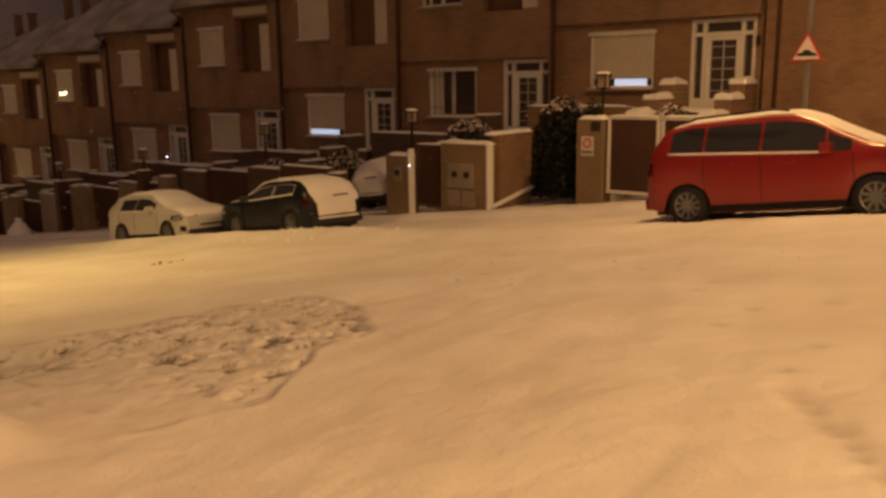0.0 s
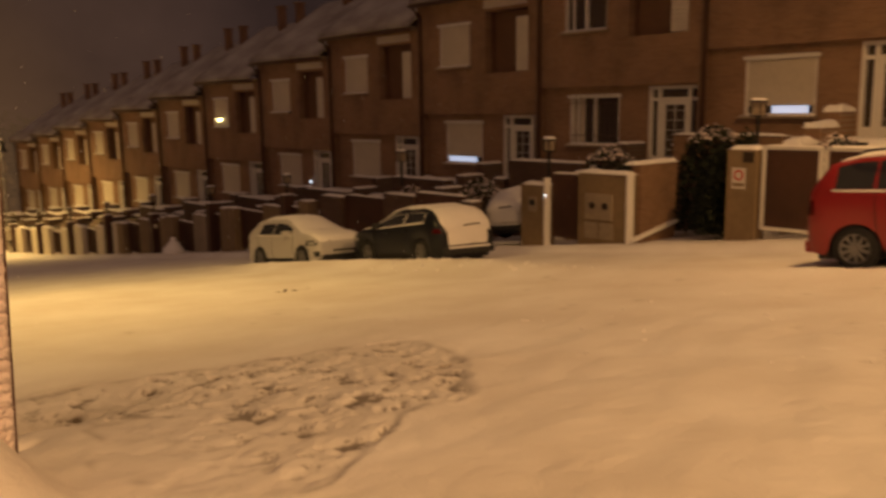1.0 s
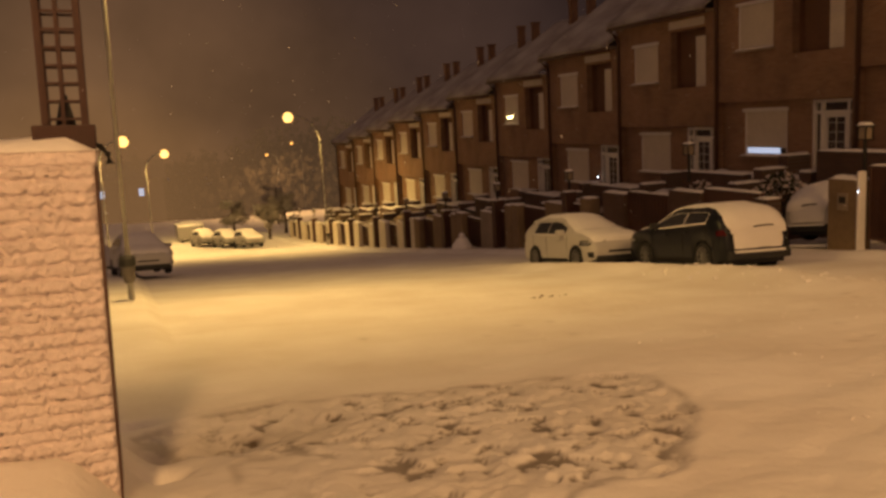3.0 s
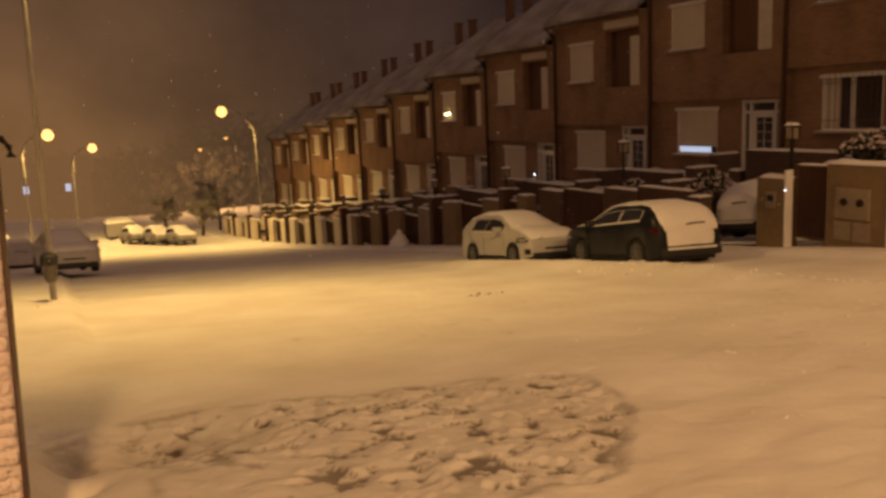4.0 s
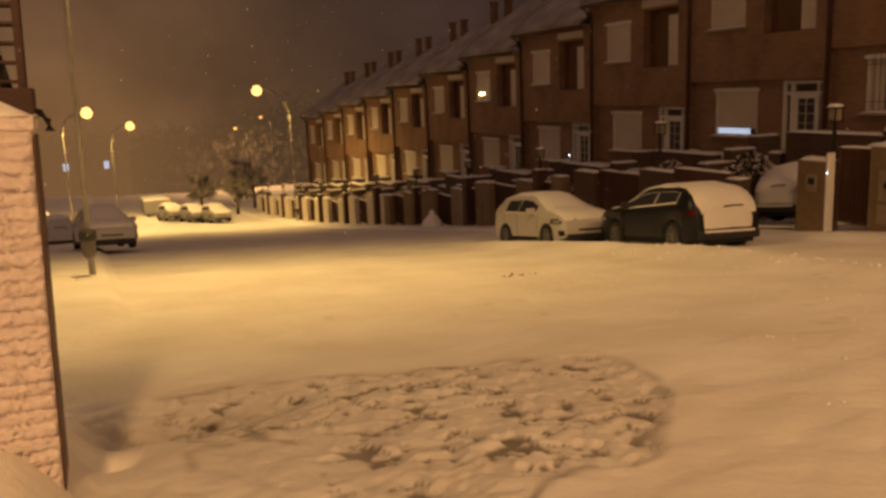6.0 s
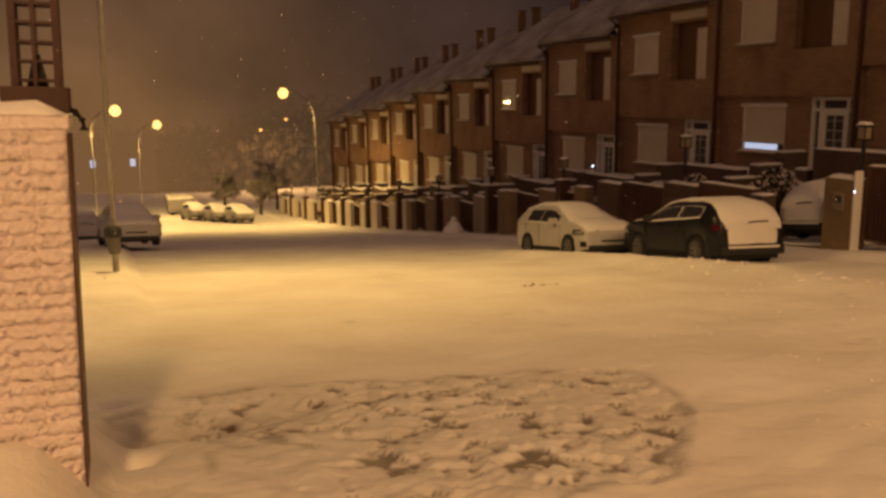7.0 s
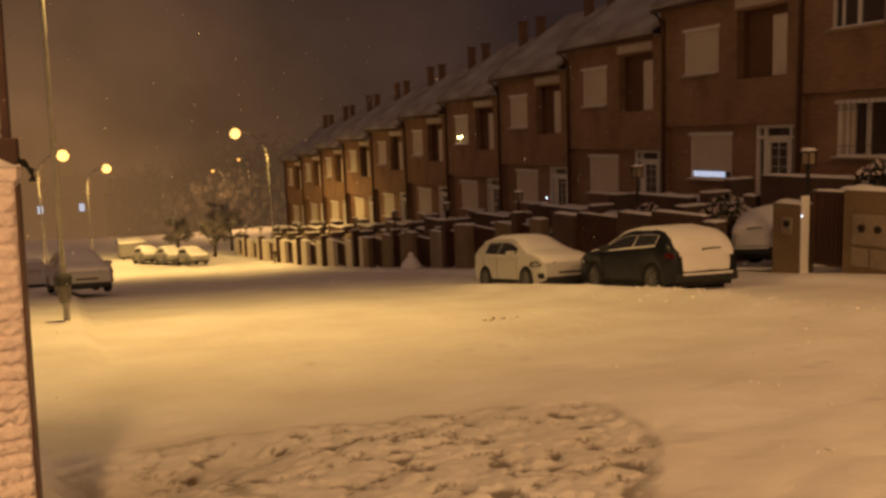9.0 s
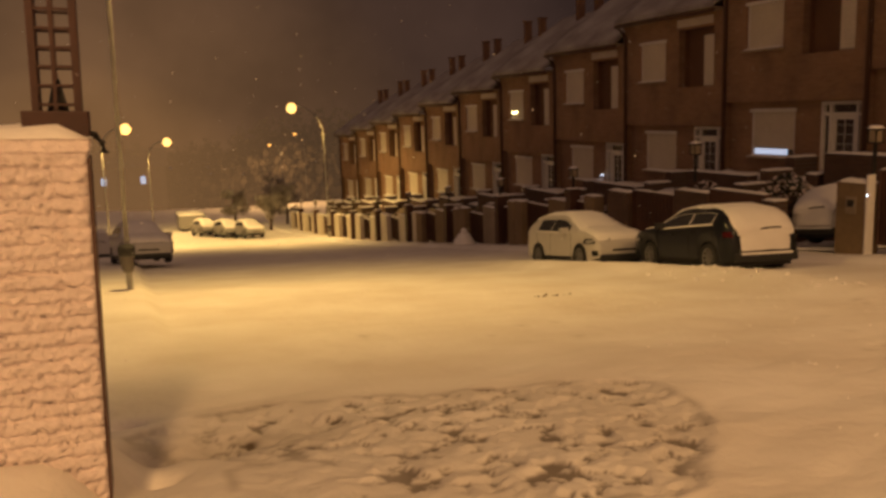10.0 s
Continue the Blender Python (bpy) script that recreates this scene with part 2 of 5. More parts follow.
def ground_z(x, y):
    z = street(x, y)
    z += 0.15 * smooth(KERB - 0.12, KERB + 0.12, x)
    z += 0.15 * smooth(-0.55, -0.85, x) * smooth(9, 11, y)
    c = y - 16.7 + 0.10 * max(0.0, x - 3)
    z += 0.10 * math.exp(-(c / (0.55 if c > 0 else 2.4)) ** 2) * smooth(-3.5, -1.5, x) * smooth(9.0, 7.4, x) * (1 + 0.35 * noise.noise((x * 0.8, y * 0.4, 2.5)))
    z += (0.09 + 0.15 * smooth(7, 11, y)) * math.exp(-((x - 8.75 - 0.25 * math.sin(y * 0.6)) / 0.55) ** 2) * smooth(24, 16, y)
    return z


def inside(x, y, poly):
    c = False
    for (x0, y0), (x1, y1) in zip(poly, poly[1:] + poly[:1]):
        if (y0 > y) != (y1 > y) and x < (x1 - x0) * (y - y0) / (y1 - y0) + x0:
            c = not c
    return c


TRODDEN = [(2.45, 4.7), (2.45, 5.2), (1.6, 5.45), (0.3, 5.85), (-0.5, 5.75), (-1.1, 5.35), (-1.05, 4.9), (-0.55, 4.5), (-0.75, 3.6), (-0.9, 2.5), (-0.35, 2.35), (0.45, 2.75), (1.3, 3.15), (1.95, 3.7), (2.3, 4.2)]


def edge_distance(x, y, poly):
    best = 9.0
    for (x0, y0), (x1, y1) in zip(poly, poly[1:] + poly[:1]):
        dx, dy = x1 - x0, y1 - y0
        t = min(1, max(0, ((x - x0) * dx + (y - y0) * dy) / (dx * dx + dy * dy)))
        best = min(best, math.hypot(x - x0 - t * dx, y - y0 - t * dy))
    return best


rnd0 = random.Random(3)
CLODS = [(0.55 + 0.55 * i + rnd0.uniform(-0.06, 0.06), -0.35 + 0.33 * i + (0.14 if i % 2 else -0.14) + rnd0.uniform(-0.06, 0.06)) for i in range(9)]
CLODS += [(5.05, 11.5), (5.3, 11.65), (5.5, 11.62), (3.2, 8.6), (2.6, 8.1), (1.4, 8.9), (6.4, 7.2), (5.2, 5.4)]
CLODS += [(0.75 - 0.11 * i + rnd0.uniform(-0.02, 0.02), 0.02 - 0.075 * i) for i in range(11)]
CLODS += [(rnd0.uniform(2.5, 8), rnd0.uniform(-1, 9)) for i in range(16)]


def ground_detail(x, y):
    """Snow relief and how far the dark road shows through it."""
    h = 0.035 * noise.noise((x * 0.5, y * 0.5, 3.1)) + 0.014 * noise.noise((x * 1.7, y * 1.7, 8.2))
    near = -3.5 < x < 6.5 and -2 < y < 10
    if -6 < x < 14 and -6 < y < 30:
        h += 0.016 * noise.noise((x * 0.9 + y * 1.3, y * 3.2 - x * 1.2, 4.4)) + 0.011 * noise.noise((x * 3.4, y * 3.4, 2.2))
    bare = 0.0
    if near:
        for sx, sy, sr, sd in ((-0.99, 4.38, 0.12, 0.17), (-1.02, 4.95, 0.15, 0.20), (-0.66, 5.06, 0.26, 0.06), (-1.12, 5.75, 0.13, 0.13)):
            h -= sd * math.exp(-(((x - sx) / sr) ** 2 + ((y - sy) / (sr * 0.8)) ** 2))
        h += 0.36 * smooth(-0.98, -1.38, x) * smooth(2.5, 3.65, y) * smooth(5.6, 4.2, y)
        h += 0.004 * noise.noise((x * 7, y * 7, 1.3))
        d = edge_distance(x, y, TRODDEN)
        wob = 0.18 * noise.noise((x * 2.1, y * 2.1, 5.0))
        s = (d if inside(x, y, TRODDEN) else -d) + wob
        if s > -0.12:
            k = smooth(-0.08, 0.10, s) * (1 - 0.75 * smooth(0.25, -0.55, x - 0.15 * (y - 3)) * smooth(4.9, 4.2, y))
            u, v = 0.89 * x - 0.45 * y, 0.45 * x + 0.89 * y
            a = 0.8 * noise.noise((u * 4.2, v * 5.0, 0.3)) + 0.75 * noise.noise((u * 8.6, v * 10.5, 7.3)) + 0.40 * noise.noise((u * 19, v * 23, 4.4))
            solid = smooth(-1.0, 0.0, x) * smooth(1.9, 2.8, y + 0.3 * x + 0.4)
            clump = smooth(-0.26, 0.14, a)
            h += k * (-0.034 + 0.026 * clump * (0.8 + 0.6 * noise.noise((u * 5, v * 6, 6))) + 0.014 * noise.noise((u * 15, v * 21, 2.0)) * clump)
            hole = smooth(0.37, 0.47, -a) * (0.30 + 0.70 * solid)
            crack = math.exp(-((a + 0.19) / 0.05) ** 2) * (0.2 + 0.8 * solid) * smooth(0.0, 0.22, noise.noise((u * 3.6, v * 4.4, 1.7)) + 0.02)
            h -= 0.012 * k * hole
            bare = k * (0.15 + 0.10 * (1 - clump) + 0.58 * hole + 0.66 * crack)
            rim = math.exp(-((s - 0.02) / 0.035) ** 2)
            bare += 0.30 * rim * smooth(0.0, 0.4, noise.noise((x * 3, y * 3, 9)) + 0.25)
            h += 0.006 * math.exp(-((s + 0.03) / 0.04) ** 2)
        streak = math.exp(-((y - 5.05 - 0.25 * (x + 0.4)) / 0.28) ** 2) * smooth(-1.15, -0.9, x) * smooth(0.5, -0.2, x)
        bare += 0.42 * streak * (0.7 + 0.6 * noise.noise((x * 5, y * 7, 2)))
        h -= 0.07 * streak
    for fx, fy in CLODS:
        if abs(x - fx) < 0.5 and abs(y - fy) < 0.5:
            q = math.exp(-(((x - fx) / 0.055) ** 2 + ((y - fy) / 0.06) ** 2))
            h -= 0.022 * q
            bare += 0.30 * q
    return h, min(1, bare)


def build_ground():
    def cuts(*runs):
        return np.concatenate([np.linspace(a, c, n)[:-1] for a, c, n in runs] + [[runs[-1][1]]])
    xs = cuts((-300, -40, 10), (-40, -4, 37), (-4, -1.3, 36), (-1.3, 2.75, 215), (2.75, 6.5, 60), (6.5, 16, 74), (16, 60, 30), (60, 400, 10))
    ys = cuts((-120, -8, 20), (-8, -1.5, 36), (-1.5, 2.2, 56), (2.2, 6.1, 200), (6.1, 9.5, 55), (9.5, 30, 100), (30, 120, 90), (120, 900, 20))
    verts, bare, nx, ny = [], [], len(xs), len(ys)
    for y in ys:
        for x in xs:
            h, b = ground_detail(x, y) if -40 < x < 60 and -30 < y < 120 else (0, 0)
            verts.append((x, y, ground_z(x, y) + h))
            bare.append(b)
    faces = [(j * nx + i, j * nx + i + 1, (j + 1) * nx + i + 1, (j + 1) * nx + i) for j in range(ny - 1) for i in range(nx - 1)]
    me = bpy.data.meshes.new("ground")
    me.from_pydata(verts, [], faces)
    at = me.attributes.new("bare", "FLOAT", "POINT")
    at.data.foreach_set("value", np.array(bare, dtype=np.float32))
    for p in me.polygons:
        p.use_smooth = True
    m = material("trodden_snow", (0.86, 0.84, 0.82), 0.7, spec=0.25)
    n, l = m.node_tree.nodes, m.node_tree.links
    b = n["Principled BSDF"]
    tc = n.new("ShaderNodeTexCoord")
    big, fine, grit = n.new("ShaderNodeTexNoise"), n.new("ShaderNodeTexNoise"), n.new("ShaderNodeTexNoise")
    for t, s, d in ((big, 0.8, 6), (fine, 9.0, 8), (grit, 55.0, 6)):
        t.inputs["Scale"].default_value, t.inputs["Detail"].default_value = s, d
        l.new(tc.outputs["Object"], t.inputs["Vector"])
    r = n.new("ShaderNodeMapRange")
    r.inputs["From Min"].default_value, r.inputs["From Max"].default_value = 0.30, 0.72
    l.new(big.outputs["Fac"], r.inputs["Value"])
    mx = n.new("ShaderNodeMix")
    mx.data_type = "RGBA"
    mx.inputs["A"].default_value, mx.inputs["B"].default_value = (0.88, 0.86, 0.84, 1), (0.74, 0.70, 0.66, 1)
    l.new(r.outputs[0], mx.inputs["Factor"])
    attr = n.new("ShaderNodeAttribute")
    attr.attribute_name = "bare"
    my = n.new("ShaderNodeMix")
    my.data_type = "RGBA"
    my.inputs["B"].default_value = (0.10, 0.075, 0.055, 1)
    l.new(attr.outputs["Fac"], my.inputs["Factor"])
    l.new(mx.outputs["Result"], my.inputs["A"])
    l.new(my.outputs["Result"], b.inputs["Base Color"])
    add = n.new("ShaderNodeMath")
    add.operation = "MULTIPLY_ADD"
    add.inputs[1].default_value = 0.25
    l.new(grit.outputs["Fac"], add.inputs[0])
    l.new(fine.outputs["Fac"], add.inputs[2])
    bp = n.new("ShaderNodeBump")
    bp.inputs["Strength"].default_value, bp.inputs["Distance"].default_value = 0.65, 0.03
    l.new(add.outputs[0], bp.inputs["Height"])
    l.new(bp.outputs[0], b.inputs["Normal"])
    me.materials.append(m)
    return tagged(new("ground", me), "snow-covered sloping street with trodden slush", "ground", kind="structure")


build_ground()


def clods(name, spots, mat, label, seed):
    """Small uneven lumps lying half sunk in the snow."""
    r = random.Random(seed)
    bm = bmesh.new()
    for x, y, size in spots:
        h = ground_z(x, y) + ground_detail(x, y)[0]
        m4 = Matrix.Translation((x, y, h + size * 0.15)) @ Euler((r.uniform(-0.5, 0.5), r.uniform(-0.5, 0.5), r.uniform(0, 6))).to_matrix().to_4x4() @ Matrix.Diagonal((r.uniform(0.8, 1.7), r.uniform(0.6, 1.1), r.uniform(0.4, 0.7), 1))
        got = bmesh.ops.create_icosphere(bm, subdivisions=2, radius=size, matrix=m4)["verts"]
        for v in got:
            v.co += Vector((1, 0.7, 0.5)) * size * 0.5 * noise.noise(v.co * (0.9 / size))
    return tagged(part(name, bm, mat, None, smooth=True, kind="stuff"), label, "clods", kind="stuff")


r1 = random.Random(12)
clods("slush_clods", [(5.25 + r1.gauss(0, 0.17), 11.6 + r1.gauss(0, 0.07), r1.uniform(0.014, 0.034)) for _ in range(9)], M_SLUSH, "dark brown scraps of slush on the snowy road", 4)
clods("snow_clods", [(r1.uniform(8.2, 9.9), r1.uniform(7.5, 13.5), r1.uniform(0.015, 0.05)) for _ in range(70)] + [(r1.uniform(2.6, 9), r1.uniform(1, 11), r1.uniform(0.008, 0.022)) for _ in range(120)], M_SNOW, "small lumps of snow thrown over the road", 5)

# ---------------------------------------------------------------- the terrace of houses
PITCH = 6.42
FRONT = 20.0
DOOR_TOP = [5.4, 4.55, 3.68, 2.75, 1.89, 1.05, 0.27, -0.50, -1.22, -1.90, -2.55, -3.18, -3.80, -4.40]


def wall(x0, x1, ycuts, zcuts, holes):
    """One solid wall with openings; holes are cells (i, j) between the cuts."""
    bm = bmesh.new()
    g = {(i, j, s): bm.verts.new((x, y, z)) for i, y in enumerate(ycuts) for j, z in enumerate(zcuts) for s, x in enumerate((x0, x1))}
    full = {(i, j) for i in range(len(ycuts) - 1) for j in range(len(zcuts) - 1)} - set(holes)
    for i, j in full:
        bm.faces.new((g[i, j, 0], g[i, j + 1, 0], g[i + 1, j + 1, 0], g[i + 1, j, 0]))
        bm.faces.new((g[i, j, 1], g[i + 1, j, 1], g[i + 1, j + 1, 1], g[i, j + 1, 1]))
        for di, dj, a, b in ((-1, 0, (i, j), (i, j + 1)), (1, 0, (i + 1, j + 1), (i + 1, j)), (0, -1, (i + 1, j), (i, j)), (0, 1, (i, j + 1), (i + 1, j + 1))):
            if (i + di, j + dj) not in full:
                bm.faces.new((g[(*a, 0)], g[(*a, 1)], g[(*b, 1)], g[(*b, 0)]))
    bmesh.ops.delete(bm, geom=[v for v in bm.verts if not v.link_faces], context="VERTS")
    bmesh.ops.recalc_face_normals(bm, faces=bm.faces)
    return bm


def stairs(x0, z0, y0, y1, n, base, run=0.3, rise=0.18):
    bm = bmesh.new()
    prof = [(x0, base), (x0, z0)]
    for i in range(n):
        prof += [(x0 - run * (i + 0), z0 - rise * (i + 1)), (x0 - run * (i + 1), z0 - rise * (i + 1))]
    prof.append((x0 - run * n, base))
    a, b = [bm.verts.new((x, y0, z)) for x, z in prof], [bm.verts.new((x, y1, z)) for x, z in prof]
    for i in range(len(prof)):
        j = (i + 1) % len(prof)
        bm.faces.new((a[i], a[j], b[j], b[i]))
    bm.faces.new(a)
    bm.faces.new(b[::-1])
    bmesh.ops.recalc_face_normals(bm, faces=bm.faces)
    return bm


def house(k):
    """One house of the terrace, k = 0 being the second uphill of the first one seen."""
    y0 = 6.25 + PITCH * (k - 2)
    top = DOOR_TOP[k]
    h = thing("terraced_house", FRONT + {2: -0.008, 3: -0.004}.get(k, 0), y0 + {2: 0.17, 3: 0.1}.get(k, 0), top - 2.45, label="two-storey orange brick terraced house with snowy roof", category="house", group="terraced houses")
    base, fl, eave = -2.6, 2.45, 6.72
    W = PITCH
    # upper wall with a window opening and a loggia
    w0, w1, wz0, wz1 = 3.4, 5.15, fl + 1.85, fl + 3.5
    l0, l1, lz0, lz1 = 0.45, 2.55, fl + 1.55, fl + 3.75
    up = fl + 0.06
    bm = wall(0, 0.3, [0, l0, l1, w0, w1, W - 0.002], [up, lz0, wz0, wz1, lz1, eave], [(1, 1), (1, 2), (1, 3), (3, 2)])
    part("upper_wall", bm, M_BRICK, h)
    # ground floor set back under the upper storey, between party piers
    a0, a1, az = 3.05, 5.1, fl - 1.85
    d0, d1 = 0.15, 1.95
    bm = wall(0.3, 0.55, [0, d0, d1, a0, a1, W - 0.15], [base, 0, az, fl - 0.18, fl, up], [(1, 1), (1, 2), (1, 3), (3, 2)])
    part("lower_wall", bm, M_BRICK, h)
    part("party_pier", boxes((0.0, 0.3, W - 0.15, W - 0.002, base, up - 0.002)), M_BRICK, h)
    # near-black sheet: shade of the unlit rooms put into its colour
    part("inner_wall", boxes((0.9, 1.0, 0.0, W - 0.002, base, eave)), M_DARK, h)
    part("back_wall", boxes((8.8, 9.0, 0.0, W - 0.002, base, eave)), M_BRICK, h)
    part("side_wall", boxes((0.56, 8.8, 0.0, 0.2, base, eave), bevel=0), M_BRICK_X, h)
    # loggia with its narrow shuttered door
    bm = boxes((0.302, 0.9, l0 - 0.1, l0, lz0, lz1), (0.302, 0.9, l1, l1 + 0.1, lz0, lz1), (0.302, 0.9, l0, l1, lz0 - 0.1, lz0), (0.302, 0.9, l0, l1, lz1, lz1 + 0.1), (0.50, 0.897, l0, l1, lz0, lz1))
    part("loggia", bm, M_LOGGIA, h, "dark brown recessed loggia")
    part("loggia_shutter", slats(0.05, 0.088, l0 + 0.02, l0 + 0.62, lz0 + 0.02, lz1 - 0.30, 14), M_SHUTTER, h, "cream narrow shutter")
    # upper window
    window(h, 0.1, w0, w1, wz0, wz1, "shutter" if k not in (3,) else "open", k)
    # lower window and front door
    lower = {2: "lit", 3: "barred", 4: "lit"}.get(k, "shutter")
    window(h, 0.36, a0, a1, az, fl - 0.18, lower, k)
    door(h, 0.38, d0, d1, fl)
    # gutter, downpipe, roof
    bm = bmesh.new()
    tube(bm, [(-0.06, W - 0.22, base + 1.2), (-0.06, W - 0.22, eave - 0.5), (-0.18, W - 0.22, eave - 0.3), (-0.42, W - 0.2, eave - 0.08)], 0.075)
    part("downpipe", bm, M_PIPE, h, smooth=True)
    bm = bmesh.new()
    tube(bm, [(-0.5, -0.1, eave - 0.02), (-0.5, W - 0.1, eave - 0.02)], 0.07)
    part("gutter", bm, M_PIPE, h, smooth=True)
    part("soffit", boxes((-0.48, 0.3, 0, W - 0.01, eave, eave + 0.1)), M_CONCRETE, h)
    run, rise = 4.2, 3.15
    bm = bmesh.new()
    prof = [(-0.56, eave + 0.1), (run, eave + 0.1 + rise), (9.2, eave + 0.1)]
    for (xa, za), (xb, zb) in zip(prof, prof[1:]):
        vs = [bm.verts.new(v) for v in ((xa, -0.12, za), (xb, -0.12, zb), (xb, W - 0.13, zb), (xa, W - 0.13, za), (xa, -0.12, za + 0.14), (xb, -0.12, zb + 0.14), (xb, W - 0.13, zb + 0.14), (xa, W - 0.13, za + 0.14))]
        for f in ((3, 2, 1, 0), (4, 5, 6, 7), (0, 1, 5, 4), (1, 2, 6, 5), (2, 3, 7, 6), (3, 0, 4, 7)):
            bm.faces.new([vs[i] for i in f])
    part("roof", bm, M_TILE, h, "tiled roof")
    part("roof_snow", drift(-0.6, run, -0.15, W - 0.16, 0, 0.09, k, 14, zfun=lambda x, y: eave + 0.245 + (x + 0.56) * rise / (run + 0.56)), M_TILE, h, "thin wind-blown snow", smooth=True)
    for q in (1.2, 3.1):
        ch = part("chimney", boxes((3.4, 3.8, q, q + 0.36, eave + 2.2, eave + 4.2), bevel=0.012), M_LOGGIA, h)
        part("chimney_cap", boxes((3.34, 3.86, q - 0.06, q + 0.42, eave + 4.2, eave + 4.29), bevel=0.01), M_LOGGIA, ch)
    part("loggia_lintel", boxes((-0.02, -0.003, l0 + 0.05, l1 + 0.1, eave - 0.42, eave - 0.12)), M_SHUTTER, h, "pale rendered band under the eaves")
    # raised terrace before the door, steps down from it between stepped flank walls
    part("terrace", boxes((-1.4, 0.3, 0.0, W - 0.2, base, -0.02), bevel=0.02), M_CONCRETE, h)
    part("terrace_snow", drift(-1.38, 0.25, 0.05, W - 0.25, -0.02, 0.1, k, 14), M_SNOW, h, smooth=True)
    part("steps", stairs(-1.4, -0.02, 0.5, 1.9, 8, base), M_CONCRETE, h)
    for q in range(3):
        z = 0.70 - 0.38 * q
        for yy in (2.0, 0.06) if k < 5 else (2.0,):
            part("stair_wall", boxes((-0.66 - 1.04 * q, 0.34 - 1.04 * q if q else 0.296, yy, yy + 0.42, base, z), bevel=0.015), M_BRICK if k == 2 else M_BRICK_DARK, h)
            part("coping_snow", drift(-0.69 - 1.04 * q, 0.37 - 1.04 * q if q else 0.29, yy - 0.04, yy + 0.46, z, 0.17 if k == 2 else 0.07, k + q + yy, 9), M_SNOW, h, smooth=True)
    part("planter", boxes((-1.75, -1.35, 2.9, W - 0.35, base, 0.12), bevel=0.02), M_BRICK if k == 2 else M_BRICK_DARK, h)
    part("planter_snow", drift(-1.8, -1.3, 2.86, W - 0.3, 0.12, 0.06, k * 3, 14), M_SNOW, h, smooth=True)
    return h


def slats(x0, x1, y0, y1, z0, z1, n):
    bm = bmesh.new()
    s = (z1 - z0) / n
    prof = []
    for i in range(n):
        z = z0 + i * s
        prof += [(x0 + 0.012, z), (x0, z + s * 0.45), (x0 + 0.010, z + s * 0.92)]
    prof += [(x0 + 0.012, z1), (x1, z1), (x1, z0)]
    a, b = [bm.verts.new((x, y0, z)) for x, z in prof], [bm.verts.new((x, y1, z)) for x, z in prof]
    for i in range(len(prof)):
        q = (i + 1) % len(prof)
        bm.faces.new((a[i], a[q], b[q], b[i]))
    bm.faces.new(a[::-1])
    bm.faces.new(b)
    bmesh.ops.recalc_face_normals(bm, faces=bm.faces)
    return bm


def window(h, x, y0, y1, z0, z1, look_as, k):
    f = 0.07
    w = part("window", wall(x - 0.03, x + 0.07, [y0, y0 + f, y1 - f, y1], [z0, z0 + f, z1 - f, z1], [(1, 1)]), M_WHITE, h)
    part("shutter_box", boxes((x - 0.12, x - 0.032, y0 - 0.06, y1 + 0.06, z1 - 0.13, z1 - 0.02), bevel=0.012), M_WHITE, w)
    part("sill", boxes((x - 0.28, x + 0.06, y0 - 0.08, y1 + 0.08, z0 - 0.07, z0 - 0.002), bevel=0.01), M_CONCRETE, w)
    part("sill_snow", drift(x - 0.27, x - 0.04, y0 - 0.06, y1 + 0.06, z0, 0.05, k + y0, 8), M_SNOW, w, smooth=True)
    part("pane", boxes((x + 0.075, x + 0.085, y0 + f, y1 - f, z0 + f, z1 - f)), M_GLASS, w)
    if look_as in ("shutter", "lit"):
        low = z0 + f if look_as == "shutter" else z0 + 0.27
        part("roller_shutter", slats(x - 0.02, x + 0.03, y0 + f, y1 - f, low, z1 - 0.13, 22), M_SHUTTER, w, "cream slatted roller shutter")
        if look_as == "lit":
            part("lit_gap", boxes((x + 0.045, x + 0.055, y0 + (0.24 if k == 2 else 0.42), y0 + 1.28 if k == 2 else y1 - f, z0 + f - 0.03, low)), M_ROOMBLUE, w, "bluish light from the room")
    if look_as in ("open", "barred"):
        mid = (y0 + y1) / 2
        part("mullion", boxes((x - 0.025, x + 0.06, mid - 0.05, mid + 0.05, z0 + f, z1 - f), (x - 0.02, x + 0.05, y1 - f - 0.3, y1 - f - 0.24, z0 + f, z1 - f)), M_WHITE, w)
    if look_as == "barred":
        for i in range(9):
            part("window_bar", boxes((x - 0.13, x - 0.118, y0 + 0.14 + i * 0.2, y0 + 0.152 + i * 0.2, z0, z1)), M_BROWN, w)
        for zz in (z0 + 0.3, z1 - 0.3):
            part("bar_rail", boxes((x - 0.15, x - 0.132, y0 + 0.02, y1 - 0.02, zz, zz + 0.02)), M_BROWN, w)
        part("curtain", slats(x + 0.0715, x + 0.0745, y1 - f - 0.5, y1 - f, z0 + f, z1 - f, 3), M_SHUTTER, w, "pale drawn curtain")


